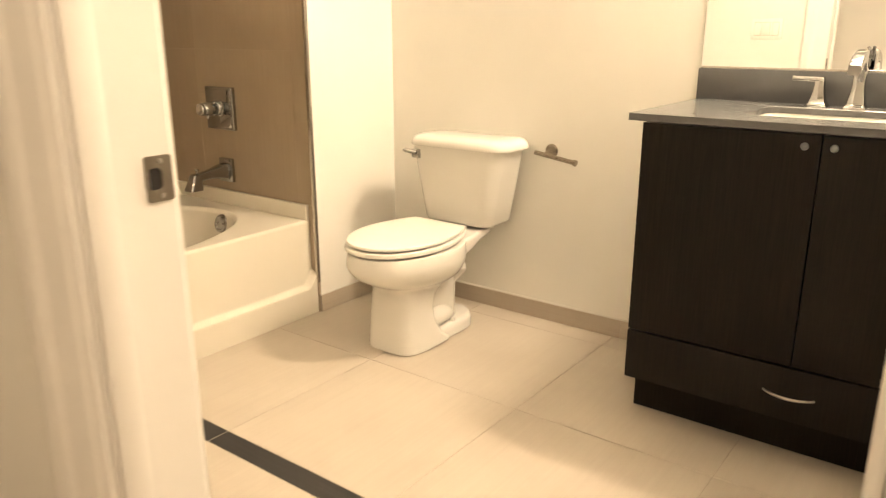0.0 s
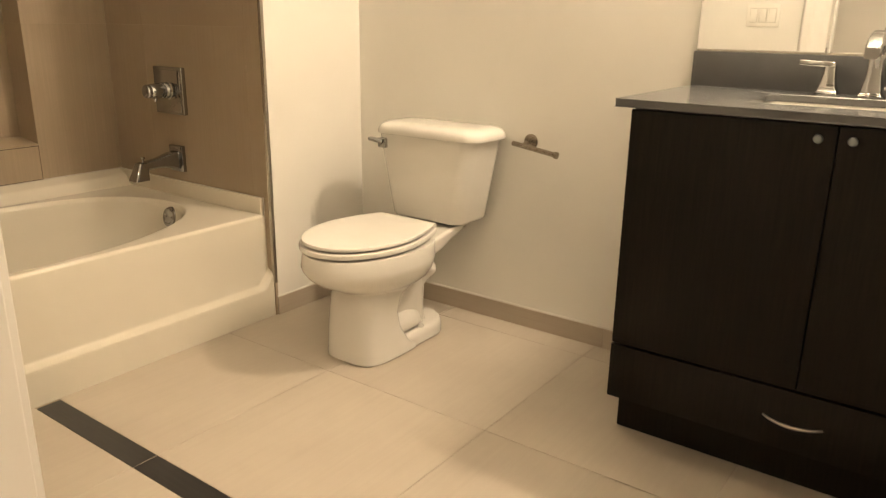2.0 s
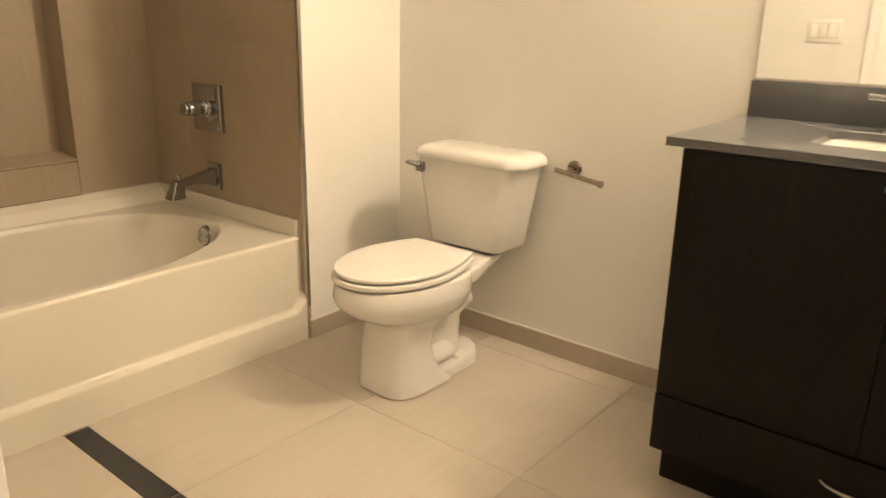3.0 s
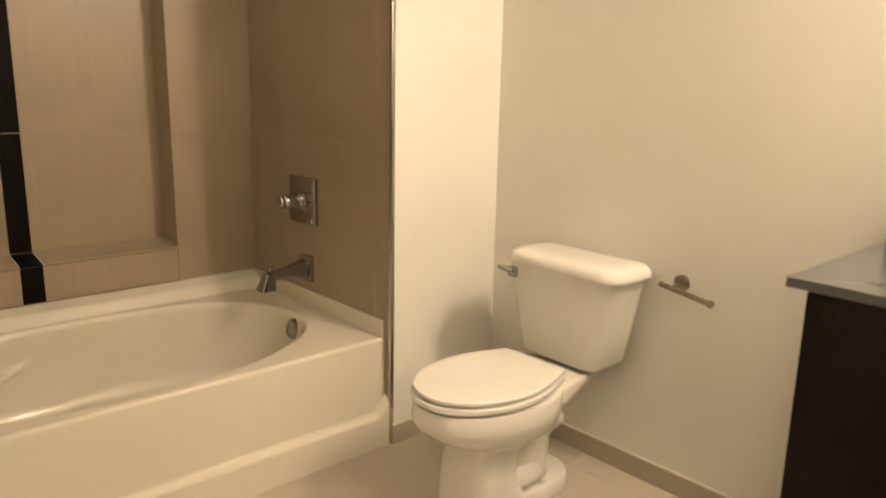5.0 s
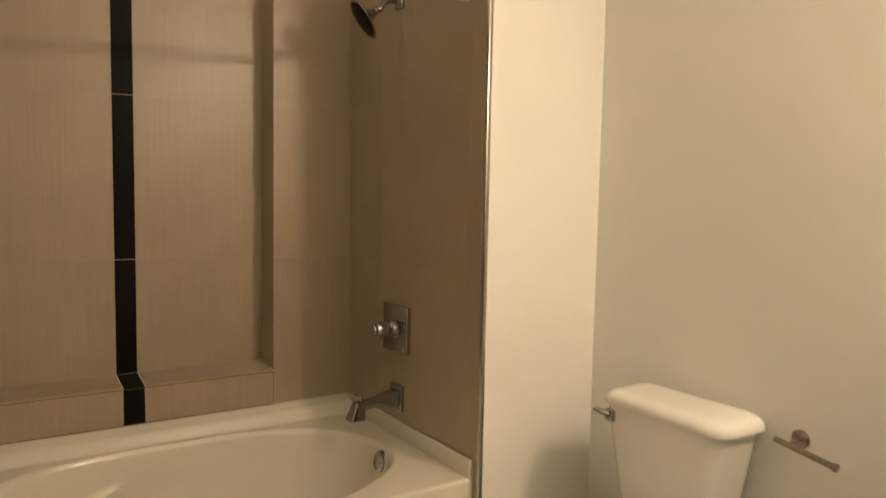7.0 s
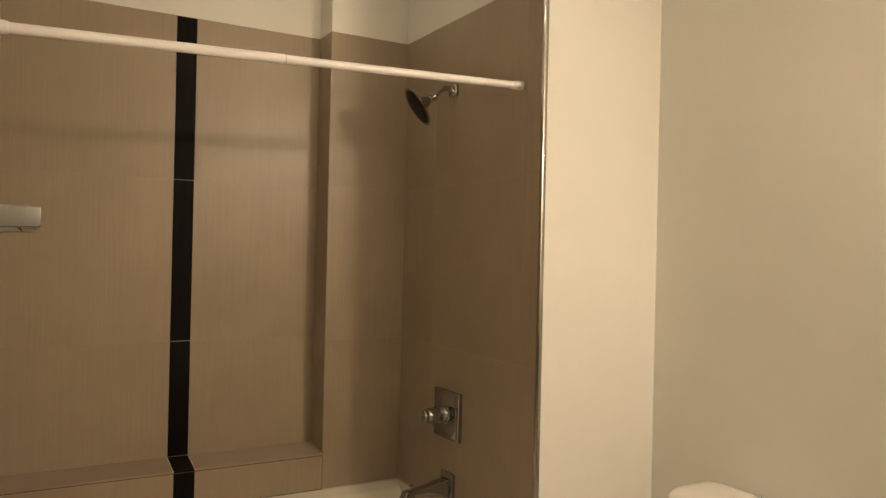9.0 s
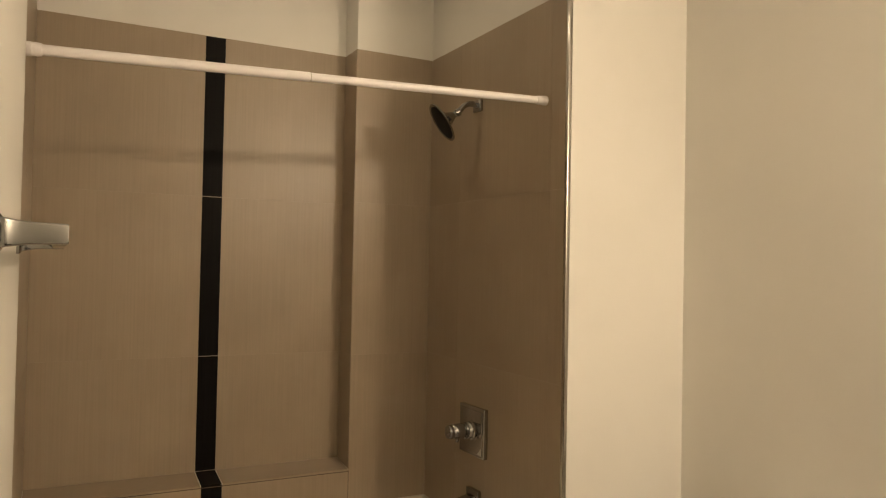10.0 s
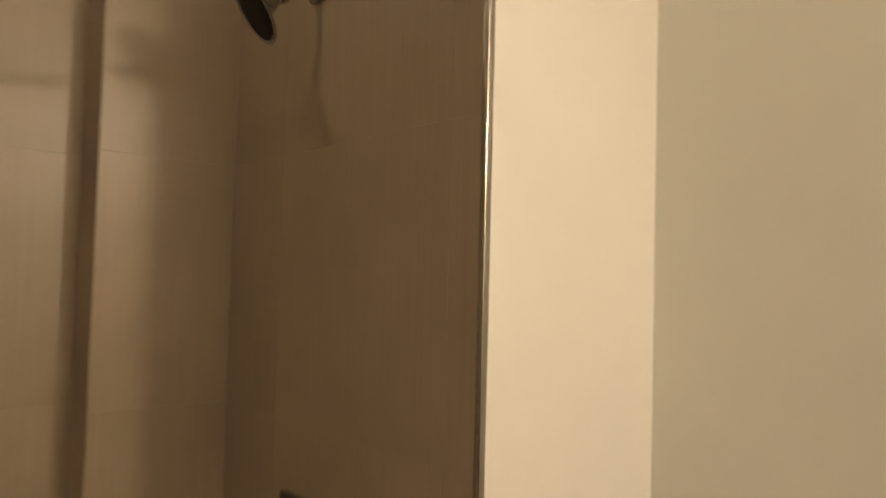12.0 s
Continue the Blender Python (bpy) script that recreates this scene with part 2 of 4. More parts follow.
ledge = box(X_NICHE - SUB, X_TUB - SUB, Y_FOOT, Y_PIER + SUB, -0.004, SILL_F - SUB)
for v in ledge.verts:
    if v.co.z > 0.3 and v.co.x < (X_NICHE + X_TUB) / 2:
        v.co.z = SILL_B - SUB
join(bm, ledge)
wall_west = structure("wall_west", bm, WALL, "tub alcove wall with a tall recess and ledge, painted above the tile")
bm = box(-1.25, DOOR_L - 0.018, Y_DOOR - T_DOOR, Y_FOOT - SUB, -0.004, Z_CEIL)
box(-0.0, DOOR_L - 0.018, Y_FOOT - SUB, Y_DOOR, -0.004, Z_CEIL, bm=bm)
box(DOOR_R + 0.018, 2.45, Y_DOOR - T_DOOR, Y_DOOR, -0.004, Z_CEIL, bm=bm)
box(DOOR_L - 0.018, DOOR_R + 0.018, Y_DOOR - T_DOOR, Y_DOOR, DOOR_H + 0.018, Z_CEIL, bm=bm)
wall_south = structure("wall_south", bm, WALL, "off-white painted wall with the doorway")

# hall outside the doorway
YH = Y_DOOR - T_DOOR
hall_floor = structure("hall_floor", box(0.6, 3.4, -3.2, YH - 0.003, -0.12, 0.0), HALLFLOOR, "plain hall floor outside the bathroom")
hall_ceiling = structure("hall_ceiling", box(0.6, 3.4, -3.2, YH, Z_CEIL, Z_CEIL + 0.1), CEIL, "plain white hall ceiling")
bm = box(0.6, 3.4, -3.3, -3.2, 0, Z_CEIL)
box(0.5, 0.6, -3.2, YH, 0, Z_CEIL, bm=bm)
box(3.4, 3.5, -3.2, YH, 0, Z_CEIL, bm=bm)
box(2.45, 3.4, YH, YH + 0.1, 0, Z_CEIL, bm=bm)
wall_hall = structure("wall_hall", bm, HALLPAINT, "plain grey painted hall walls")

# doorway: jamb, stop and moulded casing on both faces
door_1 = tagged(new("door_1"), "open doorway with white moulded casing and jamb", kind="structure")


def moulding():
    """Casing profile as (across, out) pairs, thin at the opening."""
    return [(0.0, 0.0), (0.0, 0.30), (0.03, 0.37), (0.10, 0.40), (0.13, 0.50), (0.17, 0.55), (0.45, 0.66), (0.56, 0.70), (0.60, 0.82), (0.65, 0.90), (0.90, 0.95), (0.97, 0.88), (1.0, 0.72), (1.0, 0.0)]


def casing(side):
    """Three mitred lengths of casing on one face of the wall; side +1 room, -1 hall."""
    w, d = 0.118, 0.027
    y0 = Y_DOOR if side > 0 else YH
    r = 0.005
    prof = moulding()
    corners = [(DOOR_L - r, 0.0, -1, 0), (DOOR_L - r, DOOR_H + r, -1, 1), (DOOR_R + r, DOOR_H + r, 1, 1), (DOOR_R + r, 0.0, 1, 0)]
    rings = [[Vector((cx + sx * a * w, y0 + side * o * d, cz + sz * a * w)) for a, o in prof] for cx, cz, sx, sz in corners]
    for i in range(3):
        part("casing", loft(rings[i:i + 2]), TRIMPAINT, door_1)


casing(1)
casing(-1)
part("jamb", box(DOOR_L - 0.018, DOOR_L, YH, Y_DOOR, 0, DOOR_H, 0.002, 1), TRIMPAINT, door_1)
part("jamb", box(DOOR_R, DOOR_R + 0.018, YH, Y_DOOR, 0, DOOR_H, 0.002, 1), TRIMPAINT, door_1)
part("jamb", box(DOOR_L, DOOR_R, YH, Y_DOOR, DOOR_H, DOOR_H + 0.018, 0.002, 1), TRIMPAINT, door_1)
STOP = (YH + 0.004, Y_DOOR - 0.082)
part("door_stop", box(DOOR_L, DOOR_L + 0.011, STOP[0], STOP[1], 0, DOOR_H - 0.011, 0.005), TRIMPAINT, door_1)
part("door_stop", box(DOOR_R - 0.011, DOOR_R, STOP[0], STOP[1], 0, DOOR_H - 0.011, 0.005), TRIMPAINT, door_1)
part("door_stop", box(DOOR_L, DOOR_R, STOP[0], STOP[1], DOOR_H - 0.011, DOOR_H, 0.003), TRIMPAINT, door_1)
part("threshold", box(DOOR_L, DOOR_R, YH, Y_DOOR - 0.02, -0.004, 0.004, 0.002), TILE_B, door_1)


def strike_plate():
    zc, y0, y1 = 0.940, -1.496, -1.4595
    plate = part("strike_plate", bmesh.new(), STEEL, door_1, "satin steel strike plate with a latch hole")
    b = bmesh.new()
    x = DOOR_L
    outer = [Vector((x + 0.0022, yy, zz)) for yy, zz in [(p.x, p.y) for p in round_rect((y0 + y1) / 2, zc, (y1 - y0) / 2, 0.0285, 0.004, 0)]]
    base = [Vector((x, p.y, p.z)) for p in outer]
    hole = [Vector((x + 0.0022, p.x, p.y)) for p in round_rect((y0 + y1) / 2 - 0.006, zc, 0.0095, 0.0135, 0.007, 0)]
    deep = [Vector((x + 0.0004, p.y, p.z)) for p in hole]
    loft([base, outer, hole, deep], cap0=True, cap1=False, bm=b)
    b.to_mesh(plate.data)
    b.free()
    # thin dark sheet, the hole's inner shade put in as colour
    part("latch_hole_shade", box(x + 0.0002, x + 0.0008, y0 + 0.006, y1 - 0.012, zc - 0.0145, zc + 0.0145), CAVITY_SHADE, plate, "dark sheet coloured as the shade inside the latch hole")
    for dz in (-0.0215, 0.0215):
        part("screw", lathe([(0, 0.0034), (0.0012, 0.0034), (0.0016, 0.002), (0.0016, 0)], (x + 0.002, (y0 + y1) / 2 + 0.002, zc + dz), (1, 0, 0), 14), NICKEL, plate)


strike_plate()


def tiles_on(parent, material, rects, gap=0.0010, bevel=0.0004):
    """Each rect: x0, x1, y0, y1, z0, z1; the joint is taken off the two longest sides."""
    for r in rects:
        lo, hi = [r[0], r[2], r[4]], [r[1], r[3], r[5]]
        thin = min(range(3), key=lambda k: hi[k] - lo[k])
        for k in range(3):
            if k != thin:
                lo[k] += gap
                hi[k] -= gap
        c = [(a + b) / 2 for a, b in zip(lo, hi)]
        ob = part("tile", box(lo[0] - c[0], hi[0] - c[0], lo[1] - c[1], hi[1] - c[1], lo[2] - c[2], hi[2] - c[2], bevel, 1), material, parent, smooth=False)
        ob.location = c


# metal edge trims at the outer corners of the tiled alcove
bm = box(-0.012, 0.002, -0.002, TT + 0.003, 0.128, Z_TILE + 0.002, 0.001, 2)
edge_trim_1 = structure("edge_trim_1", bm, ALU, "thin brushed metal edge strip along the tile corner", True)
bm = box(-0.012, 0.002, Y_FOOT - TT, Y_FOOT + 0.002, 0.0, Z_TILE + 0.002, 0.001, 2)
edge_trim_2 = structure("edge_trim_2", bm, ALU, "thin brushed metal edge strip along the tile corner", True)


# ---- bathtub ----
def bathtub():
    tub = thing("bathtub", "cream-white acrylic alcove bathtub with recessed apron panel", "bathtub")
    x0, x1, y0, y1 = X_TUB, -0.049, Y_FOOT, 0.0
    zd = 0.385
    cx, cy, a, bb, ex = -0.462, -0.768, 0.400, 0.672, 2.35
    n = 288

    def oval(s, z, dx=0.0, dy=0.0):
        out = []
        for k in range(n):
            t = 2 * math.pi * k / n
            c_, s_ = math.cos(t), math.sin(t)
            e = 2.36 - 0.30 * smoothstep(-0.8, 0.8, c_) + 0.2 * smoothstep(0, -0.9, c_)
            out.append(Vector((cx + dx + a * s * math.copysign(abs(c_) ** (2 / e), c_), cy + dy + bb * s * math.copysign(abs(s_) ** (2 / e), s_), z)))
        return out

    def deck_z(x, y):
        d = x - x0
        return zd + 0.061 - 0.022 * min(d / 0.052, 1.0) - 0.039 * smoothstep(0.046, 0.078, d)

    rim = oval(1.0, zd)
    outer = []
    for p in rim:
        d = Vector((p.x - cx, p.y - cy))
        f = min([((x1 if d.x > 0 else x0) - cx) / d.x if abs(d.x) > 1e-6 else 1e9, ((y1 if d.y > 0 else y0) - cy) / d.y if abs(d.y) > 1e-6 else 1e9])
        outer.append(Vector((cx + d.x * f, cy + d.y * f)))
    for c in (Vector((x, y)) for x in (x0, x1) for y in (y0, y1)):
        outer[min(range(n), key=lambda k: (outer[k] - c).length)] = c
    rings = []
    for j in range(41):
        t = 1 - j / 40
        t = 1 - (1 - t) ** 1.25
        ring = []
        for k, p in enumerate(rim):
            q = Vector((p.x, p.y)) + (outer[k] - Vector((p.x, p.y))) * t
            ring.append(Vector((q.x, q.y, deck_z(q.x, q.y))))
        if j == 0:
            rings.append([Vector((p.x, p.y, zd - 0.02)) for p in ring])
        rings.append(ring)
    inner = [(0.992, zd - 0.003), (0.982, zd - 0.010), (0.972, zd - 0.022), (0.956, zd - 0.07), (0.936, zd - 0.14), (0.908, zd - 0.21), (0.87, zd - 0.268), (0.81, zd - 0.303), (0.71, zd - 0.320), (0.4, zd - 0.328), (0.12, zd - 0.330)]
    for q in smooth_path([(a_, 0, z_) for a_, z_ in inner], 9):
        rings.append(oval(q.x, q.z, dy=0.06 * (1 - q.x)))
    shell = loft(rings, cap0=False, cap1=True)
    # moulded arm rest: a crease that runs down the far side towards the foot end
    for v in shell.verts:
        if v.co.z < zd - 0.03 and v.co.x < cx and v.co.y < -0.90:
            u = -0.90 - v.co.y
            w = 0.010 + 0.045 * u
            v.co.x += 0.022 * math.exp(-((v.co.z - 0.285 + 0.36 * u) / w) ** 2) * smoothstep(0.0, 0.12, u) * smoothstep(zd - 0.325, zd - 0.27, v.co.z)
    part("shell", shell, ACRYLIC, tub)
    for ya, yb in ((-0.013, 0.0005), (Y_FOOT - 0.0005, Y_FOOT + 0.013)):
        part("wall_flange", box(X_TUB, -0.0385, ya, yb, zd - 0.02, Z_RIM, 0.0045, 3), ACRYLIC, tub)
    # front apron, a shallow panel set back above a skirt
    b = bmesh.new()
    ny, nz, RT = 190, 90, 0.012
    grid = []
    for j in range(nz + 1):
        z = (zd - RT) * j / (nz - 8) if j <= nz - 8 else zd - RT + RT * math.sin(math.pi / 2 * (j - nz + 8) / 8)
        row = []
        for i in range(ny + 1):
            y = y0 + (y1 - y0) * (i / ny)
            # signed distance inside a panel with rounded lower corners
            r = 0.034
            wide = half + 0.034 * smoothstep(0.12, 0.19, z)
            qy, qz = max(abs(y - cy_mid) - (wide - r), 0), max((0.112 + r) - z, 0)
            sd = r - math.hypot(qy, qz)
            k = smoothstep(-0.005, 0.009, sd)
            top = RT - math.sqrt(max(RT ** 2 - max(z - zd + RT, 0) ** 2, 0))
            row.append(b.verts.new((-0.005 - 0.031 * k - top, y, z)))
        grid.append(row)
    for j in range(nz):
        for i in range(ny):
            b.faces.new((grid[j][i], grid[j][i + 1], grid[j + 1][i + 1], grid[j + 1][i]))
    prev = grid[-1]
    for xx, zz in ((x1 + 0.0003, zd - 0.0002), (x1 - 0.004, zd - 0.006), (x1 - 0.030, zd - 0.012)):
        row = [b.verts.new((xx, v.co.y, zz)) for v in prev]
        for i in range(ny):
            b.faces.new((prev[i], prev[i + 1], row[i + 1], row[i]))
        prev = row
    part("apron", b, ACRYLIC, tub)
    ov = part("overflow_plate", lathe([(-0.03, 0.0), (-0.03, 0.040), (0.004, 0.040), (0.010, 0.037), (0.012, 0.029), (0.009, 0.025), (0.010, 0.0)], (-0.442, -0.118, 0.333), (0, -1, 0.28), 36), CHROME, tub, "round chrome overflow plate")
    for dx in (-0.021, 0.021):
        part("screw", lathe([(0, 0.0042), (0.003, 0.0042), (0.004, 0)], (-0.442 + dx, -0.1275, 0.3357), (0, -1, 0.28), 12), STEEL, ov)
    part("drain", lathe([(0, 0.036), (0.004, 0.036), (0.007, 0.03), (0.009, 0.0)], (cx, -0.36, zd - 0.319), (0, 0, 1), 28), CHROME, tub)
    return tub


cy_mid, half = (Y_FOOT - 0.0) / 2, -Y_FOOT / 2 - 0.026
bathtub()
caulk = structure("trim", box(X_TUB - 0.002, X_TUB + 0.0035, Y_FOOT, -0.001, Z_RIM - 0.003, Z_RIM + 0.0025, 0.001, 1), CAULK, "thin bead of caulk between tub and tile")


def tub_spout():
    t = thing("tub_spout", "polished chrome tub spout on a square flange", "faucet")
    xc = -0.525
    b = box(xc - 0.042, xc + 0.042, -0.016, 0.001, 0.486, 0.588, 0.003)
    part("flange", b, CHROME, t)
    rings = []
    for y, zt, zb, hw in ((-0.012, 0.568, 0.494, 0.026), (-0.05, 0.562, 0.506, 0.023), (-0.10, 0.549, 0.512, 0.020), (-0.14, 0.543, 0.509, 0.0195), (-0.165, 0.538, 0.500, 0.021)):
        rings.append([Vector((xc + p.x, y, (zt + zb) / 2 + p.y)) for p in round_rect(0, 0, hw, (zt - zb) / 2, 0.008, 0, 4)])
    part("neck", loft(rings), CHROME, t)
    rings = []
    for z, yc, hw, hy in ((0.541, -0.163, 0.014, 0.014), (0.538, -0.166, 0.019, 0.020), (0.522, -0.170, 0.021, 0.023), (0.500, -0.176, 0.024, 0.026), (0.480, -0.181, 0.028, 0.030), (0.474, -0.182, 0.0285, 0.030)):
        rings.append(round_rect(xc, yc, hw, hy, 0.008, z, 4))
    part("outlet", loft(rings), CHROME, t)
    part("diverter_knob", lathe([(0, 0.005), (0.012, 0.004), (0.014, 0.008), (0.020, 0.008), (0.022, 0.005), (0.022, 0)], (xc, -0.160, 0.540), (0, 0, 1), 18), CHROME, t)


tub_spout()


def shower_valve():
    t = thing("shower_valve", "square chrome shower valve plate with a round lever handle", "shower valve")
    xc, zc = -0.532, 0.799
    part("plate", box(xc - 0.089, xc + 0.089, -0.018, 0.001, zc - 0.089, zc + 0.089, 0.0035, 3), CHROME, t)
    part("raised_plate", box(xc - 0.078, xc + 0.078, -0.0205, -0.017, zc - 0.078, zc + 0.078, 0.0015), CHROME, t)
    # dark ring that paints in the shaded gap behind the handle
    part("gap_shade_ring", lathe([(0, 0.0), (0, 0.0275), (0.004, 0.0275), (0.004, 0.0)], (xc, -0.039, zc + 0.002), (0, -1, 0), 28), CAVITY_SHADE, t)
    part("sleeve", lathe([(0, 0.036), (0.010, 0.036), (0.013, 0.031), (0.026, 0.029), (0.028, 0.027), (0.028, 0)], (xc, -0.012, zc + 0.002), (0, -1, 0), 32), CHROME, t)
    h = part("handle", lathe([(0, 0.024), (0.003, 0.030), (0.011, 0.030), (0.013, 0.0255), (0.016, 0.0255), (0.018, 0.0285), (0.034, 0.0280), (0.056, 0.0262), (0.059, 0.0245), (0.061, 0.0258), (0.071, 0.0252), (0.075, 0.0235), (0.077, 0.0185), (0.078, 0)], (xc, -0.040, zc + 0.002), (0, -1, 0), 32), CHROME, t)
    part("lever", tube(smooth_path([(xc, -0.070, zc - 0.008), (xc - 0.001, -0.073, zc - 0.024), (xc - 0.002, -0.077, zc - 0.038)], 5), [0.007, 0.007, 0.0068, 0.0066, 0.0064, 0.0062, 0.006, 0.006, 0.0058, 0.0056, 0.005], 12), CHROME, h)


shower_valve()


def shower_head():
    t = thing("wall_shower", "chrome bell-shaped shower head on a bent arm", "shower head")
    xc = -0.545
    part("flange", box(xc - 0.026, xc + 0.026, -0.014, 0.001, 1.976, 2.020, 0.003), CHROME, t)
    path = smooth_path([(xc, -0.010, 1.998), (xc, -0.036, 2.003), (xc, -0.064, 1.994), (xc, -0.088, 1.968)], 6)
    part("arm", tube(path, 0.0105, 18), CHROME, t)
    d = Vector((-0.20, -0.80, -0.57)).normalized()
    c = Vector((xc, -0.086, 1.969))
    part("ball_joint", lathe([(-0.004, 0.009), (0.0, 0.014), (0.012, 0.014), (0.014, 0.011), (0.020, 0.0125), (0.026, 0.009)], c, d, 24), CHROME, t)
    head = part("bell", lathe([(0.022, 0.010), (0.030, 0.015), (0.040, 0.020), (0.050, 0.026), (0.060, 0.037), (0.068, 0.054), (0.073, 0.069), (0.076, 0.076), (0.080, 0.077), (0.082, 0.074), (0.080, 0.070)], c, d, 48), CHROME, t)
    part("spray_face", lathe([(0.079, 0.0705), (0.0815, 0.062), (0.083, 0.03), (0.083, 0.0)], c, d, 40), RUBBER, head, "dark rubber spray face")


shower_head()


def shower_rod():
    t = thing("shower_rod", "white tension shower curtain rod across the tub alcove", "shower rod")
    ya, yb = Y_FOOT + 0.003, -0.003
    A, B = Vector((-0.115, ya, 1.886)), Vector((-0.115, yb, 1.938))
    d = (B - A).normalized()
    L = (B - A).length
    m = 0.68
    part("outer_tube", lathe([(0.0, 0.0), (0.0, 0.0128), (m, 0.0128), (m, 0.0)], A, d, 24), RODWHITE, t)
    part("inner_tube", lathe([(m - 0.05, 0.0117), (L, 0.0117)], A, d, 24), RODWHITE, t)
    # grey ring for the dark line of shade where the tubes meet
    part("step_shade", lathe([(m - 0.001, 0.0124), (m + 0.002, 0.0124), (m + 0.003, 0.0112)], A, d, 24), GAP_SHADE, t)
    for o, s, g in ((A, 1, 1.0), (B, -1, 0.88)):
        part("end_cap", lathe([(0, 0.0), (0, 0.0165 * g), (0.014, 0.0175 * g), (0.016, 0.0160 * g), (0.020, 0.0160 * g), (0.026, 0.0165 * g), (0.036, 0.0152 * g), (0.038, 0.0110)], o, d * s, 24), RODWHITE, t)


shower_rod()


# ---- toilet ----
TX = 0.490


def egg(front, rear, hw, z, n=64, p=2.2, flat=0.0, cx=TX):
    """Egg outline, blunt end at the rear; flat: squared off rear."""
    yc = rear - (rear - front) * 0.40
    out = []
    for k in range(n):
        t = 2 * math.pi * k / n
        c_, s_ = math.cos(t), math.sin(t)
        e = p + flat * max(s_, 0)
        x = hw * math.copysign(abs(c_) ** (2 / e), c_)
        y = (rear - yc if s_ > 0 else yc - front) * math.copysign(abs(s_) ** (2 / e), s_)
        out.append(Vector((cx + x, yc + y, z)))
    return out


def seat_outline(front, rear, hw, hr, z, n=72):
    """Seat outline: rounded nose, sides drawing in to a straight rear edge of half width hr."""
    yc = rear - (rear - front) * 0.46
    side = []
    m = n // 4
    for k in range(m + 1):
        t = math.pi / 2 * k / m
        side.append((hw * math.sin(t) ** 0.93, yc - (yc - front) * math.cos(t)))
    r = 0.012
    for k in range(1, m):
        u = k / m
        y = yc + (rear - r - yc) * u
        side.append((hw - (hw - hr) * u ** 1.65, y))
    for k in range(1, 7):
        a = math.pi / 2 * k / 6
        side.append((hr - r + r * math.cos(a), rear - r + r * math.sin(a)))
    cx = TX - 0.005
    right = [Vector((cx + x, y, z)) for x, y in side]
    left = [Vector((cx - x, y, z)) for x, y in side[1:]][::-1]
    return right + left


def toilet():
    t = thing("toilet", "white porcelain two-piece toilet with closed lid against the wall", "toilet")
    # pedestal flaring up into the bowl
    rings = []
    for z, fr, re_, hw, p, fl in ((0.0, -0.136, 0.140, 0.108, 4.0, -1.0), (0.0035, -0.137, 0.140, 0.109, 4.0, -1.0), (0.0045, -0.144, 0.140, 0.116, 4.0, -1.0), (0.016, -0.144, 0.130, 0.116, 4.0, -1.0), (0.04, -0.142, 0.090, 0.114, 3.8, -1.0), (0.10, -0.138, 0.048, 0.111, 3.6, -1.2),
                                  (0.16, -0.133, 0.036, 0.109, 3.4, -1.0), (0.212, -0.133, 0.050, 0.111, 3.1, -0.8), (0.232, -0.137, 0.090, 0.115, 2.8, -0.6), (0.246, -0.150, 0.130, 0.125, 2.5, -0.3),
                                  (0.258, -0.175, 0.160, 0.142, 2.3, 0), (0.275, -0.212, 0.185, 0.161, 2.2, 0), (0.296, -0.243, 0.198, 0.175, 2.15, 0), (0.318, -0.262, 0.206, 0.184, 2.1, 0), (0.335, -0.269, 0.210, 0.187, 2.1, 0), (0.355, -0.266, 0.212, 0.184, 2.1, 0),
                                  (0.376, -0.263, 0.214, 0.182, 2.1, 0), (0.3805, -0.260, 0.212, 0.180, 2.1, 0), (0.382, -0.250, 0.20, 0.170, 2.1, 0), (0.378, -0.205, 0.12, 0.125, 2.1, 0), (0.355, -0.200, 0.115, 0.122, 2.1, 0), (0.30, -0.165, 0.09, 0.100, 2.1, 0), (0.23, -0.08, 0.05, 0.05, 2.1, 0)):
        rings.append(egg(fr, re_, hw, z, p=p, flat=fl, cx=TX - 0.006 * smoothstep(0.23, 0.15, z)))
    bowl = part("bowl", loft(rings), PORCELAIN, t)
    # rear deck carrying the tank
    rings = []
    for y, hw, zb, zt in ((0.10, 0.156, 0.330, 0.3815), (0.12, 0.1525, 0.328, 0.382), (0.14, 0.1478, 0.326, 0.3825), (0.17, 0.1418, 0.326, 0.3835), (0.20, 0.136, 0.330, 0.3835), (0.27, 0.120, 0.343, 0.3835), (0.36, 0.104, 0.352, 0.3835), (0.40, 0.097, 0.358, 0.380)):
        rings.append([Vector((TX + p.x, y, (zb + zt) / 2 + p.y)) for p in round_rect(0, 0, hw, (zt - zb) / 2, 0.014, 0, 5)])
    part("rear_deck", loft(rings), PORCELAIN, bowl)
    # trapway, an S-shaped swelling behind the pedestal
    path = smooth_path([(TX, 0.03, 0.285), (TX, 0.10, 0.300), (TX, 0.170, 0.292), (TX, 0.206, 0.252), (TX, 0.192, 0.212), (TX, 0.160, 0.165), (TX, 0.140, 0.120), (TX, 0.146, 0.070), (TX, 0.150, 0.030)], 7)
    swell = [0.062 + 0.034 * math.exp(-((p.z - 0.248) / 0.034) ** 2) for p in path]
    part("trapway", tube(path, swell, 36, flat=0.50), PORCELAIN, bowl)
    knee = [(0.180, 0.062, 0.056), (0.150, 0.075, 0.082), (0.118, 0.084, 0.092), (0.086, 0.089, 0.097), (0.054, 0.089, 0.098), (0.026, 0.086, 0.093), (0.008, 0.082, 0.078), (0.0, 0.080, 0.052)]
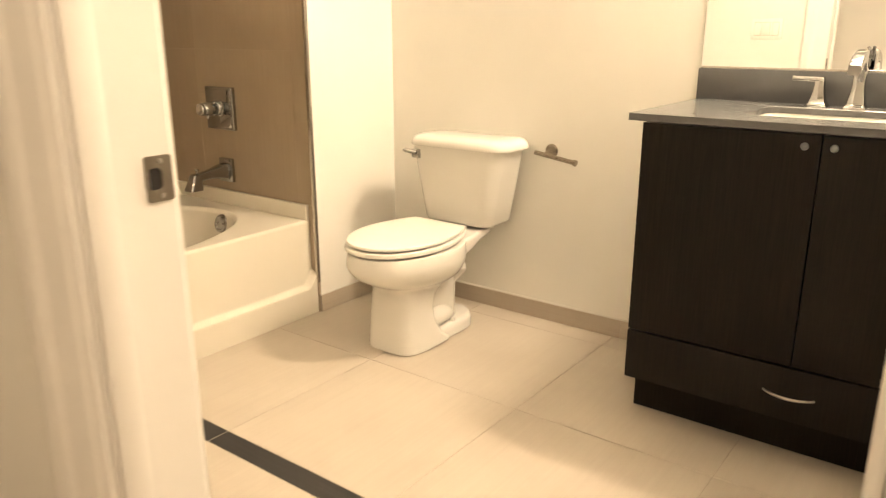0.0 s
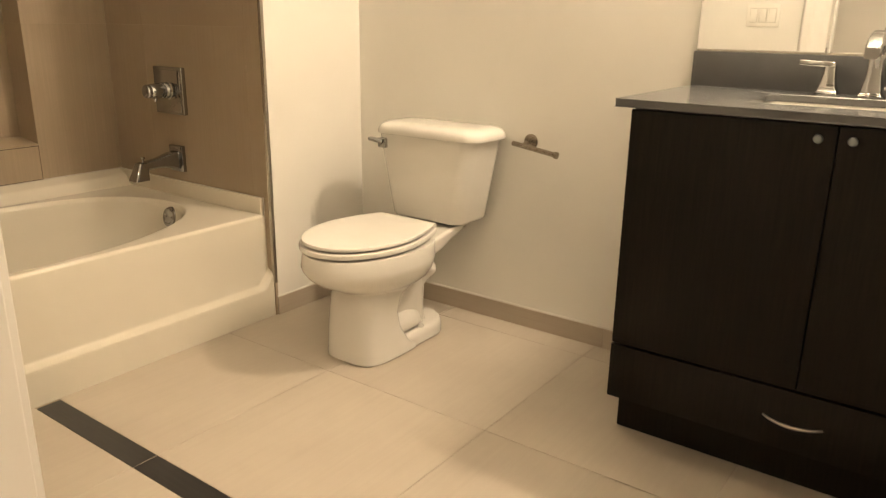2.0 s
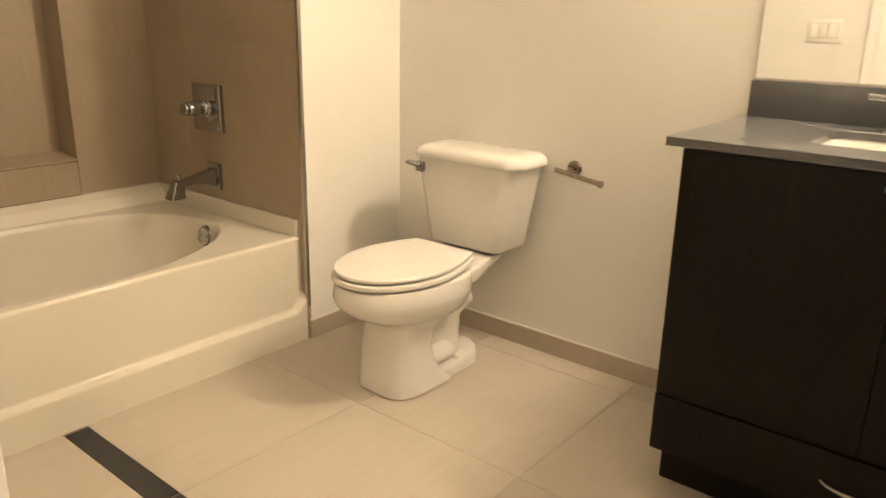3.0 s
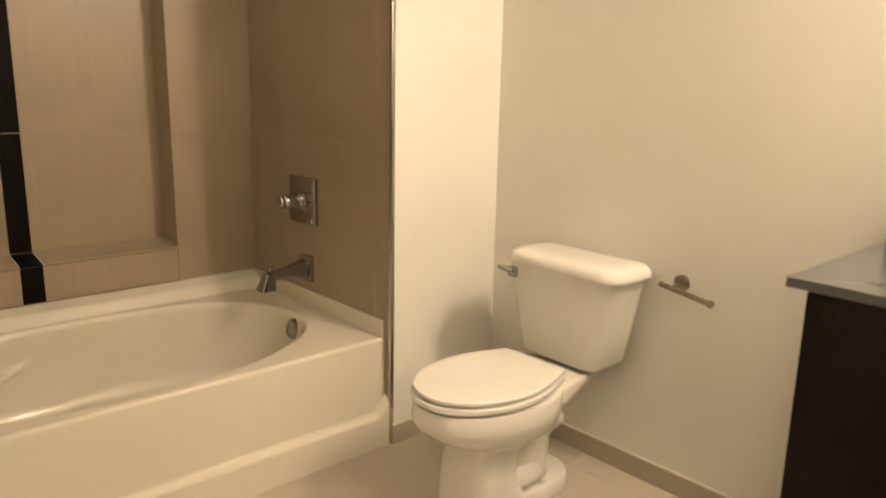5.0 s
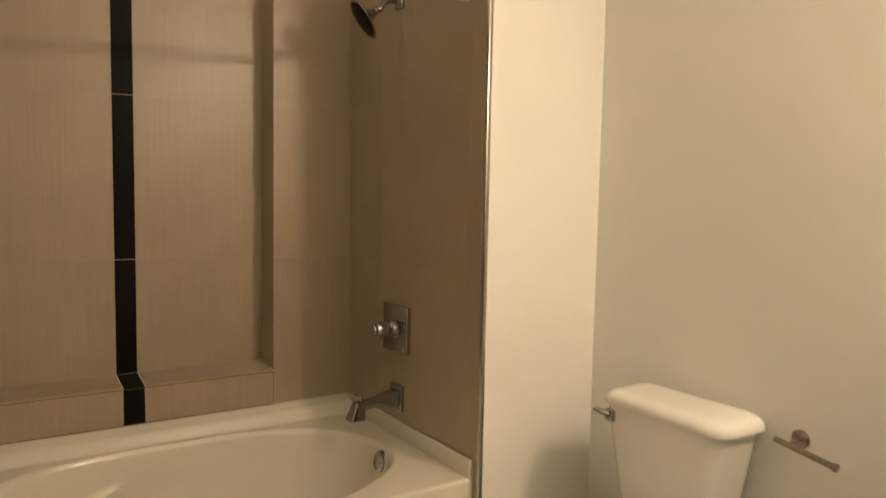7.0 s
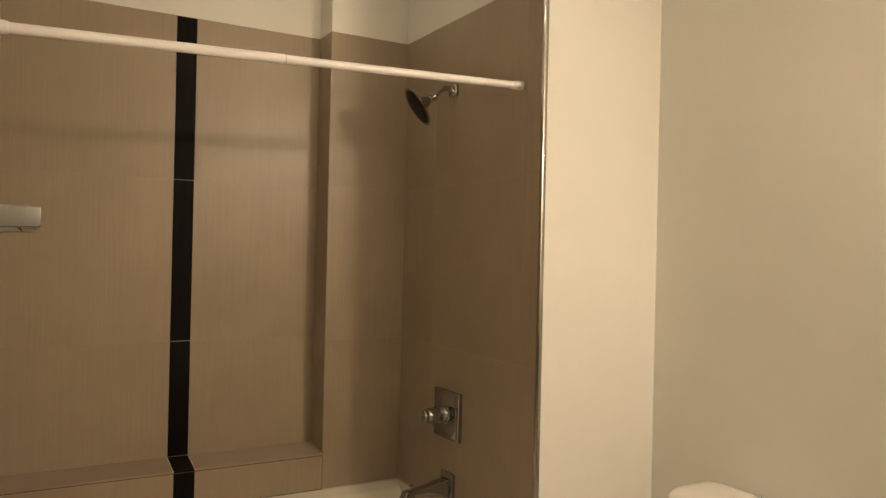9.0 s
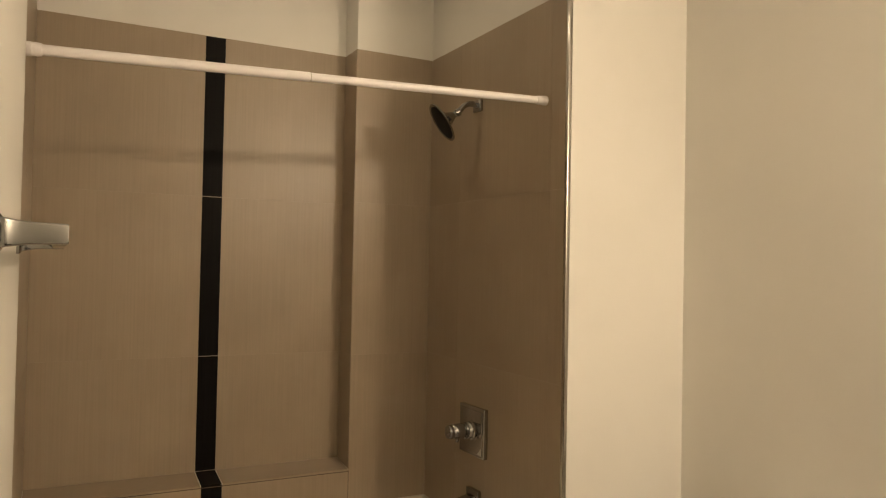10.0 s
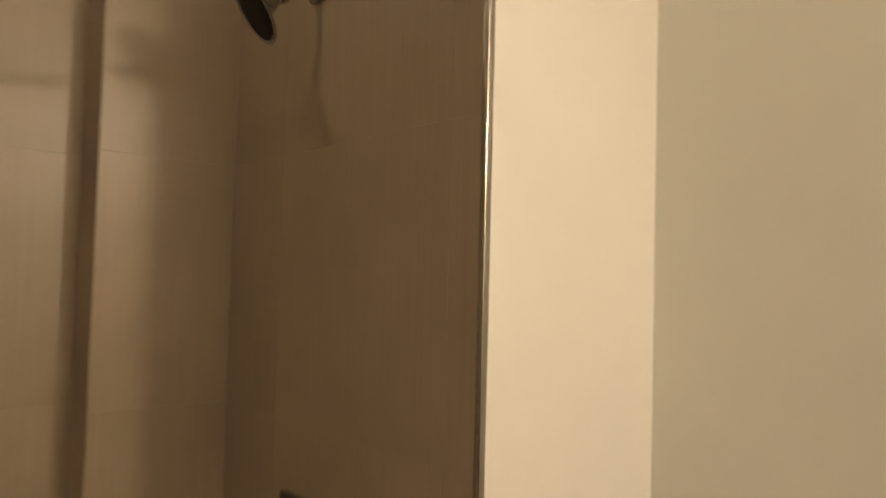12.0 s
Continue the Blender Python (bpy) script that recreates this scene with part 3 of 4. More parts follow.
    part("trap_knee", tube(smooth_path([(TX, y, z) for y, z, r in knee], 4), [knee[k // 4][2] + (knee[min(k // 4 + 1, 7)][2] - knee[k // 4][2]) * (k % 4) / 4 for k in range(29)], 32, flat=0.54), PORCELAIN, bowl)
    rear = smooth_path([(TX, 0.195, 0.30), (TX, 0.200, 0.20), (TX, 0.196, 0.10), (TX, 0.212, 0.02)], 6)
    part("outlet_wall", tube(rear, 0.024, 24, flat=2.2), PORCELAIN, bowl)
    part("web", box(TX - 0.064, TX + 0.064, 0.0, 0.196, 0.02, 0.33, 0.022, 3), PORCELAIN, bowl)
    rings = [egg(-0.06, 0.302, hw, z, p=3.6, flat=-0.9, cx=TX - 0.003) for z, hw in ((0.0, 0.096), (0.0035, 0.097), (0.0045, 0.104), (0.030, 0.104), (0.042, 0.101), (0.050, 0.094), (0.054, 0.078))]
    part("foot", loft(rings), PORCELAIN, bowl)
    for s in (-1, 1):
        part("bolt_cap", lathe([(0, 0.014), (0.012, 0.013), (0.019, 0.009), (0.021, 0.0)], (TX + s * 0.076, 0.150, 0.046), (0, 0, 1), 20), PORCELAIN, bowl)
    # seat ring, lid and hinges
    def slab(z0, z1, fr, re_, hw, hr, r, crown=0.0, hollow=0.008):
        """Lid as a shell, with its underside set up inside a narrow lip."""
        def at(d, z):
            return seat_outline(fr + d, re_ - d, hw - d, hr - d, z)
        arc = [radians(90 * k / 4) for k in range(5)]
        rr = [at(0.06, z0 + hollow), at(0.014, z0 + hollow), at(0.010, z0)]
        rr += [at(r * (1 - math.sin(a)), z0 + r * (1 - math.cos(a))) for a in arc]
        rr += [at(r * (1 - math.cos(a)), z1 - r * (1 - math.sin(a))) for a in arc]
        for d, c in ((0.02, 0.25), (0.045, 0.6), (0.075, 0.9), (0.095, 1.0)):
            rr.append(at(d, z1 + crown * c))
        return loft(rr)

    def seat_ring(z0, z1, fr, re_, hw, hr, r):
        """Open seat: a ring that slopes down a little towards its hole."""
        def at(d, z):
            return seat_outline(fr + d, re_ - d, hw - d, hr - d, z)
        arc = [radians(90 * k / 4) for k in range(5)]
        rr = [at(r * (1 - math.sin(a)), z0 + r * (1 - math.cos(a))) for a in arc]
        rr += [at(r * (1 - math.cos(a)), z1 - r * (1 - math.sin(a))) for a in arc]
        rr += [at(0.03, z1 - 0.001), at(0.060, z1 - 0.004), at(0.064, z1 - 0.007), at(0.062, z0 + 0.006), at(0.012, z0 + 0.004)]
        return loft(rr + [rr[0]], False, False)

    part("seat", seat_ring(0.3890, 0.4058, -0.266, 0.190, 0.179, 0.124, 0.0030), SEAT_P, t)
    part("lid", slab(0.4118, 0.4235, -0.258, 0.183, 0.172, 0.124, 0.0028, 0.003), SEAT_P, t)
    part("seat_bumper", box(TX - 0.09, TX + 0.09, 0.165, 0.20, 0.383, 0.418, 0.006), SEAT_P, t)
    for s in (-1, 1):
        part("hinge", lathe([(-0.022, 0.0), (-0.022, 0.011), (0.022, 0.011), (0.022, 0.0)], (TX + s * 0.078, 0.198, 0.406), (1, 0, 0), 18), SEAT_P, t)
    for s, yy in ((1, -0.06), (1, -0.15), (-1, -0.15)):
        part("bumper", box(TX + s * 0.10 - 0.010, TX + s * 0.10 + 0.010, yy + 0.02, yy + 0.034, 0.403, 0.4135, 0.001, 1), SEAT_P, t)
    # tank, tapering down, gently bowed front
    def tank_ring(z, hw, y0, y1, r, bow=0.016):
        pts = round_rect(TX, (y0 + y1) / 2, hw, (y1 - y0) / 2, r, z, 7)
        for p in pts:
            if p.y < (y0 + y1) / 2:
                p.y -= bow * (1 - ((p.x - TX) / hw) ** 2)
        return pts

    rings = [tank_ring(z, hw, y0, 0.464, r, bo) for z, hw, y0, r, bo in ((0.391, 0.126, 0.300, 0.030, 0.006), (0.392, 0.142, 0.289, 0.036, 0.010), (0.396, 0.151, 0.280, 0.040, 0.013), (0.404, 0.1555, 0.276, 0.043, 0.015), (0.50, 0.174, 0.271, 0.045, 0.016), (0.60, 0.193, 0.267, 0.046, 0.017), (0.692, 0.211, 0.264, 0.048, 0.018))]
    for ring in rings:
        for p in ring:
            p.x -= 0.007
    part("tank", loft(rings), PORCELAIN, t)
    rings = [tank_ring(z, 0.2255 - d, 0.259 + d, 0.475 - d, max(0.055 - 0.6 * d, 0.02), 0.018) for z, d in ((0.690, 0.016), (0.6865, 0.012), (0.6862, 0.003), (0.6875, 0.0005), (0.691, 0.0), (0.700, 0.0012), (0.708, 0.004), (0.7145, 0.0085), (0.7195, 0.0145), (0.7235, 0.0225), (0.7265, 0.033), (0.7285, 0.048), (0.7295, 0.075))]
    for ring in rings:
        for p in ring:
            p.x -= 0.003
    part("tank_lid", loft(rings), PORCELAIN, t)
    lev = part("flush_lever", box(TX - 0.192, TX - 0.156, 0.244, 0.272, 0.636, 0.672, 0.005, 3), CHROME, t, "chrome flush lever")
    part("lever_arm", tube(smooth_path([(TX - 0.172, 0.246, 0.660), (TX - 0.186, 0.234, 0.664), (TX - 0.204, 0.229, 0.667), (TX - 0.218, 0.226, 0.668)], 4), [0.012] * 6 + [0.011] * 4 + [0.010, 0.008, 0.004], 12, flat=0.75), CHROME, lev)
    # gasket block, coloured near black to give the shade under the tank too
    part("gasket_gap_shade", box(TX - 0.10, TX + 0.10, 0.325, 0.43, 0.381, 0.394, 0.002), CAVITY_SHADE, t)


toilet()


def paper_holder():
    t = thing("paper_holder", "empty brushed nickel toilet paper holder on the wall", "paper holder")
    part("flange", lathe([(0, 0.026), (0.006, 0.026), (0.009, 0.023), (0.010, 0.0)], (0.783, Y_BACK + 0.002, 0.678), (0, -1, 0), 30), HOLDER, t)
    part("post", tube([(0.783, Y_BACK - 0.006, 0.678), (0.783, 0.455, 0.676), (0.783, 0.432, 0.671)], 0.0075, 16), HOLDER, t)
    part("bar", lathe([(0.0, 0.0), (0.0, 0.0085), (0.165, 0.0085), (0.166, 0.0115), (0.176, 0.0115), (0.177, 0.0)], (0.739, 0.440, 0.674), (0.178, -0.006, -0.024), 20), HOLDER, t)


paper_holder()


# ---- vanity ----
VX0, VX1, VF = 1.353, 2.240, -0.054


def vanity():
    t = thing("vanity_cabinet", "dark espresso wood vanity cabinet with two doors and a bottom drawer", "vanity cabinet")
    b = box(VX0 + 0.002, VX1 - 0.002, VF + 0.021, Y_BACK, 0.128, 0.715, 0.001, 1)
    for x0, x1, y0, y1 in ((VX0 + 0.002, VX0 + 0.020, VF + 0.021, Y_BACK), (VX1 - 0.020, VX1 - 0.002, VF + 0.021, Y_BACK), (VX0 + 0.020, VX1 - 0.020, VF + 0.021, VF + 0.039), (VX0 + 0.020, VX1 - 0.020, Y_BACK - 0.012, Y_BACK)):
        box(x0, x1, y0, y1, 0.715, 0.878, bm=b)
    part("body", b, WOOD, t)
    part("toe_kick", box(VX0 - 0.001, VX1 - 0.004, 0.034, Y_BACK, 0.0, 0.128, 0.001, 1), WOOD, t)
    mid = (VX0 + VX1) / 2
    for x0, x1, kx in ((VX0, mid - 0.0017, mid - 0.034), (mid + 0.0017, VX1, mid + 0.030)):
        d = part("door", box(x0, x1, VF, VF + 0.019, 0.2825, 0.876, 0.0016, 2), WOOD, t)
        k = part("knob", lathe([(0, 0.0), (0, 0.006), (0.008, 0.0042), (0.011, 0.0050), (0.014, 0.0085), (0.018, 0.0096), (0.022, 0.0082), (0.024, 0.0042), (0.024, 0)], (kx, VF + 0.001, 0.849), (0, -1, 0), 26), PEWTER, d, "round dull pewter knob")
    d = part("drawer_front", box(VX0 - 0.001, VX1 + 0.001, VF - 0.001, VF + 0.019, 0.130, 0.2770, 0.0016, 2), WOOD, t)
    pts = [(mid - 0.059 + 0.126 * i / 16, VF - 0.027 * math.sin(math.pi * i / 16) ** 0.75 - 0.002, 0.2050) for i in range(17)]
    part("pull", tube(pts, [0.0026 + 0.0012 * math.sin(math.pi * i / 16) for i in range(17)], 12), NICKEL, d, "curved brushed nickel drawer pull")


vanity()
SX0, SX1, SY0, SY1 = 1.566, 2.030, 0.080, 0.362
CZ0, CZ1 = 0.880, 0.899


def countertop():
    t = thing("countertop", "grey quartz vanity countertop with a sink cutout", "countertop")
    ox0, ox1, oy0, oy1 = 1.313, X_EAST, -0.059, Y_BACK
    n = 6
    outer = round_rect((ox0 + ox1) / 2, (oy0 + oy1) / 2, (ox1 - ox0) / 2, (oy1 - oy0) / 2, 0.003, 0, n)
    hole = round_rect((SX0 + SX1) / 2, (SY0 + SY1) / 2, (SX1 - SX0) / 2, (SY1 - SY0) / 2, 0.045, 0, n)

    def at(ring, z, grow=0.0):
        c = Vector((sum(p.x for p in ring) / len(ring), sum(p.y for p in ring) / len(ring), 0))
        return [Vector((p.x + math.copysign(grow, p.x - c.x), p.y + math.copysign(grow, p.y - c.y), z)) for p in ring]

    rings = [at(hole, CZ0), at(hole, CZ1 - 0.002), at(hole, CZ1, 0.002), at(outer, CZ1, -0.002), at(outer, CZ1 - 0.002), at(outer, CZ0 + 0.002), at(outer, CZ0, -0.002), at(hole, CZ0)]
    part("slab", loft(rings, False, False), QUARTZ, t)
    part("backsplash", box(1.313, X_EAST - 0.001, Y_BACK - 0.020, Y_BACK, CZ1, 0.996, 0.0015, 2), QUARTZ, t)


countertop()


def sink():
    t = thing("sink", "white undermount porcelain sink set into the countertop", "sink")
    cx, cy, hx, hy = (SX0 + SX1) / 2, (SY0 + SY1) / 2, (SX1 - SX0) / 2 + 0.004, (SY1 - SY0) / 2 + 0.004
    rings = [round_rect(cx, cy, hx + dx, hy + dx, max(0.05 + dx, 0.01), z, 7) for dx, z in ((0.02, CZ0 - 0.012), (0.02, CZ0 - 0.0005), (0.000, CZ0 - 0.0005), (-0.003, CZ0 - 0.003), (-0.005, CZ0 - 0.010), (-0.010, CZ0 - 0.040), (-0.025, CZ0 - 0.08), (-0.055, CZ0 - 0.118), (-0.10, CZ0 - 0.135))]
    part("basin", loft(rings, False, True), PORCELAIN, t)
    part("drain", lathe([(0, 0.022), (0.003, 0.022), (0.005, 0.017), (0.006, 0)], (cx, cy, CZ0 - 0.1345), (0, 0, 1), 24), CHROME, t)


sink()


def sink_faucet():
    t = thing("sink_faucet", "polished chrome widespread sink faucet with lever handles", "faucet")
    xc, yc, z = 1.786, 0.412, CZ1

    def pedestal(x, top, slim=0.0125):
        rings = []
        for zz, h in ((0.0, 0.028), (0.005, 0.028), (0.007, 0.0255), (0.010, 0.0250), (0.012, 0.0225), (0.024, 0.0185 + slim - 0.0125), (0.040, 0.0155 + slim - 0.0125), (0.060, 0.0005 + slim), (top - 0.003, slim), (top, slim - 0.002)):
            rings.append(round_rect(x, yc, h, h, 0.003, z + zz, 3))
        return loft(rings)

    for s in (-1, 1):
        x = 1.794 + s * 0.108
        h = part("handle", pedestal(x, 0.079), CHROME, t)
        rings = []
        for d, hw, z0, z1 in ((0.010, 0.0120, 0.070, 0.083), (-0.010, 0.0130, 0.070, 0.085), (-0.035, 0.0120, 0.071, 0.0850), (-0.060, 0.0120, 0.072, 0.0862), (-0.073, 0.0125, 0.072, 0.087)):
            rings.append([Vector((x - s * d, yc + p.x, z + (z0 + z1) / 2 + p.y)) for p in round_rect(0, 0, hw, (z1 - z0) / 2, 0.003, 0, 3)])
        part("lever", loft(rings), CHROME, h)
    part("body", pedestal(xc, 0.112, 0.0155), CHROME, t)
    rings = []
    for y, zt, zb, hw in ((0.016, 0.150, 0.100, 0.0125), (0.010, 0.159, 0.096, 0.0140), (-0.014, 0.163, 0.100, 0.0150), (-0.030, 0.162, 0.120, 0.0155), (-0.055, 0.157, 0.126, 0.0160), (-0.082, 0.146, 0.116, 0.0165), (-0.104, 0.132, 0.101, 0.0165), (-0.112, 0.123, 0.097, 0.0160)):
        rings.append([Vector((xc + p.x, yc + y, z + (zt + zb) / 2 + p.y)) for p in round_rect(0, 0, hw, (zt - zb) / 2, 0.006, 0, 4)])
    part("spout", loft(rings), CHROME, t)
    part("lift_rod", lathe([(0, 0.003), (0.028, 0.003), (0.030, 0.0055), (0.038, 0.0055), (0.040, 0)], (xc + 0.008, yc + 0.026, z + 0.130), (0, 0, 1), 14), CHROME, t)


sink_faucet()
mir = thing("mirror", "large frameless wall mirror above the vanity backsplash", "mirror")
part("glass", box(1.317, X_EAST - 0.004, Y_BACK - 0.0055, Y_BACK + 0.0005, 1.002, 1.95), MIRROR, mir, smooth=False)
part("channel", box(1.317, X_EAST - 0.004, Y_BACK - 0.0072, Y_BACK, 0.9965, 1.0025, 0.0008, 1), ALU, mir, "thin metal mirror channel")


def vanity_light():
    t = thing("vanity_light", "lit three-globe vanity light bar above the mirror", "wall lamp")
    part("back_plate", box(1.57, 2.03, Y_BACK - 0.02, Y_BACK, 2.105, 2.205, 0.004), NICKEL, t)
    for x in (1.665, 1.80, 1.935):
        part("arm", tube([(x, Y_BACK - 0.01, 2.155), (x, 0.43, 2.155)], 0.009, 12), NICKEL, t)
        part("globe", lathe([(-0.045 * math.cos(radians(a)), 0.045 * math.sin(radians(a))) for a in range(0, 181, 15)], (x, 0.402, 2.155), (0, 0, 1), 20), GLOBE, t, "lit white glass globe")


vanity_light()


def light_switch():
    """Three rocker switches in one plate on the doorway wall."""
    t = thing("light_switch", "white three-gang rocker switch plate on the wall", "light switch")
    xc, zc, y = 1.0065, 1.118, Y_DOOR
    part("plate", box(xc - 0.079, xc + 0.079, y, y + 0.0075, zc - 0.055, zc + 0.055, 0.002), SWITCHP, t)
    for k in (-1, 0, 1):
        x = xc + k * 0.0455
        w = box(x - 0.0165, x + 0.0165, y + 0.004, y + 0.0095, zc - 0.033, zc + 0.033, 0.0008)
        for v in w.verts:
            if v.co.y > y + 0.006:
                v.co.y += 0.0065 * (0.5 + (zc - v.co.z) / 0.066 * (-1 if k == 0 else 1))
        r = part("rocker", w, SWITCHP, t)
        # grey plate drawing the shaded gap around the rocker
        part("rocker_gap_shade", box(x - 0.0182, x + 0.0182, y + 0.0060, y + 0.0079, zc - 0.0350, zc + 0.0350), GAP_SHADE, r)


light_switch()


def towel_bar():
    t = thing("towel_bar", "square chrome towel bar on the wall beside the door", "towel bar")
    z = 1.435
    y = Y_DOOR
    for x in (0.745, 0.135):
        rings = []
        for d, hx, hz in ((0.0, 0.024, 0.025), (0.005, 0.024, 0.025), (0.0075, 0.021, 0.022), (0.009, 0.018, 0.0198), (0.014, 0.0150, 0.0188), (0.022, 0.0115, 0.0172), (0.034, 0.0092, 0.0156), (0.050, 0.0082, 0.0145), (0.083, 0.0078, 0.0138), (0.085, 0.007, 0.0130)):
            rings.append([Vector((x + p.x, y + d, z + p.y)) for p in round_rect(0, 0, hx, hz, 0.003, 0, 3)])
        part("post", loft(rings), CHROME, t)
    part("bar", box(0.135, 0.745, y + 0.064, y + 0.0845, z - 0.0132, z + 0.0055, 0.0015), CHROME, t)


towel_bar()


def shower_light():
    """Recessed round light in the ceiling over the tub."""
    t = thing("shower_light", "dim recessed round ceiling light over the bathtub", "ceiling light")
    c = (-0.55, -0.575, Z_CEIL)
    part("trim_ring", lathe([(0.0, 0.088), (0.004, 0.088), (0.007, 0.080), (0.006, 0.036), (0.0, 0.034)], c, (0, 0, -1), 36), RODWHITE, t)
    part("lens", lathe([(0.0, 0.0), (0.0, 0.035), (0.003, 0.035), (0.0045, 0.022), (0.005, 0.0)], c, (0, 0, -1), 36), SHOWERGLOW, t, "lit frosted lens")


shower_light()

hall_light = thing("ceiling_light", "lit flush ceiling light in the hall", "ceiling light")
part("rim", lathe([(0, 0.17), (0.03, 0.17), (0.035, 0.16), (0.035, 0.0)], (2.45, -2.08, Z_CEIL), (0, 0, -1), 36), NICKEL, hall_light)
part("diffuser", lathe([(0.034, 0.155), (0.06, 0.14), (0.08, 0.09), (0.085, 0.0)], (2.45, -2.08, Z_CEIL), (0, 0, -1), 36), HALLGLOW, hall_light)

# ---- tiles ----
# alcove: recessed face, ledge, pier, end walls
rects, dark = [], []
for z0, z1 in ((SILL_B, ROWS_Z[1]), (ROWS_Z[1], ROWS_Z[2]), (ROWS_Z[2], ROWS_Z[3])):
    rects += [(X_NICHE - TT, X_NICHE, STRIPE[1], Y_PIER, z0, z1), (X_NICHE - TT, X_NICHE, Y_FOOT, STRIPE[0], z0, z1)]
    dark.append((X_NICHE - TT, X_NICHE, STRIPE[0], STRIPE[1], z0, z1))
rects += [(X_TUB - TT, X_TUB, STRIPE[1], Y_PIER, Z_RIM, SILL_F - TT), (X_TUB - TT, X_TUB, Y_FOOT, STRIPE[0], Z_RIM, SILL_F - TT)]
dark.append((X_TUB - TT, X_TUB, STRIPE[0], STRIPE[1], Z_RIM, SILL_F - TT))
for z0, z1 in zip(ROWS_Z, ROWS_Z[1:]):
    rects.append((X_TUB - TT, X_TUB, Y_PIER + 0.0005, 0.0, z0, z1))
    rects.append((X_NICHE, X_TUB - 0.0005, Y_PIER, Y_PIER + TT, max(z0, SILL_F + 0.004), z1))
tiles_on(wall_west, TILE_W, rects, 0.00035)
tiles_on(wall_west, TILE_DK, dark)
slope = math.atan2(SILL_B - SILL_F, X_TUB - X_NICHE)
run = math.hypot(SILL_B - SILL_F, X_TUB - X_NICHE)
for y0, y1, m in ((STRIPE[1], Y_PIER, TILE_W), (Y_FOOT, STRIPE[0], TILE_W), (STRIPE[0], STRIPE[1], TILE_DK)):
    ob = part("tile", box(-run / 2, run / 2 + 0.001, -(y1 - y0) / 2 + 0.0015, (y1 - y0) / 2 - 0.0015, -TT, 0, 0.0009, 1), m, wall_west, smooth=False)
    ob.location = ((X_NICHE + X_TUB) / 2, (y0 + y1) / 2, (SILL_F + SILL_B) / 2)
    ob.rotation_euler = (0, slope, 0)
rects = []
for z0, z1 in zip(ROWS_Z, ROWS_Z[1:]):
    for x0, x1 in ((X_TUB, -0.690), (-0.690, -0.089), (-0.089, -0.0125)):
        rects.append((x0, x1, 0.0, TT, z0, z1))
rects.append((-0.036, -0.0125, 0.0, TT, 0.0, Z_RIM))
rects.append((-0.0125, 0.0015, 0.0, TT + 0.003, 0.0, 0.128))
tiles_on(wall_chase, TILE_W, rects, 0.00035)
tiles_on(wall_south, TILE_W, [(x0, x1, Y_FOOT - TT, Y_FOOT, z0, z1) for z0, z1 in zip(ROWS_Z, ROWS_Z[1:]) for x0, x1 in ((X_NICHE, -0.603), (-0.603, -0.0125))])
BED = plain("taupe_grout", (0.41, 0.34, 0.262), 0.85, 0, 0.12, 50)
G = 0.0007
for x0, x1, y0, y1, z0, z1, w in ((X_TUB - G, -0.0125, G, 0.006, Z_RIM, Z_TILE - 0.001, wall_chase), (X_NICHE - 0.006, X_NICHE - G, Y_FOOT - G, Y_PIER + G, SILL_F, Z_TILE - 0.001, wall_west),
                                  (X_TUB - 0.006, X_TUB - G, Y_PIER + G, G, Z_RIM, Z_TILE - 0.001, wall_west), (X_NICHE - G, X_TUB - G, Y_PIER + G, Y_PIER + 0.006, SILL_F, Z_TILE - 0.001, wall_west),
                                  (X_TUB - 0.006, X_TUB - G, Y_FOOT, Y_PIER + G, Z_RIM, SILL_F - 0.004, wall_west), (X_NICHE, -0.0125, Y_FOOT - 0.006, Y_FOOT - G, Z_RIM, Z_TILE - 0.001, wall_south)):
    part("grout_bed", box(x0, x1, y0, y1, z0, z1), BED, w, smooth=False)
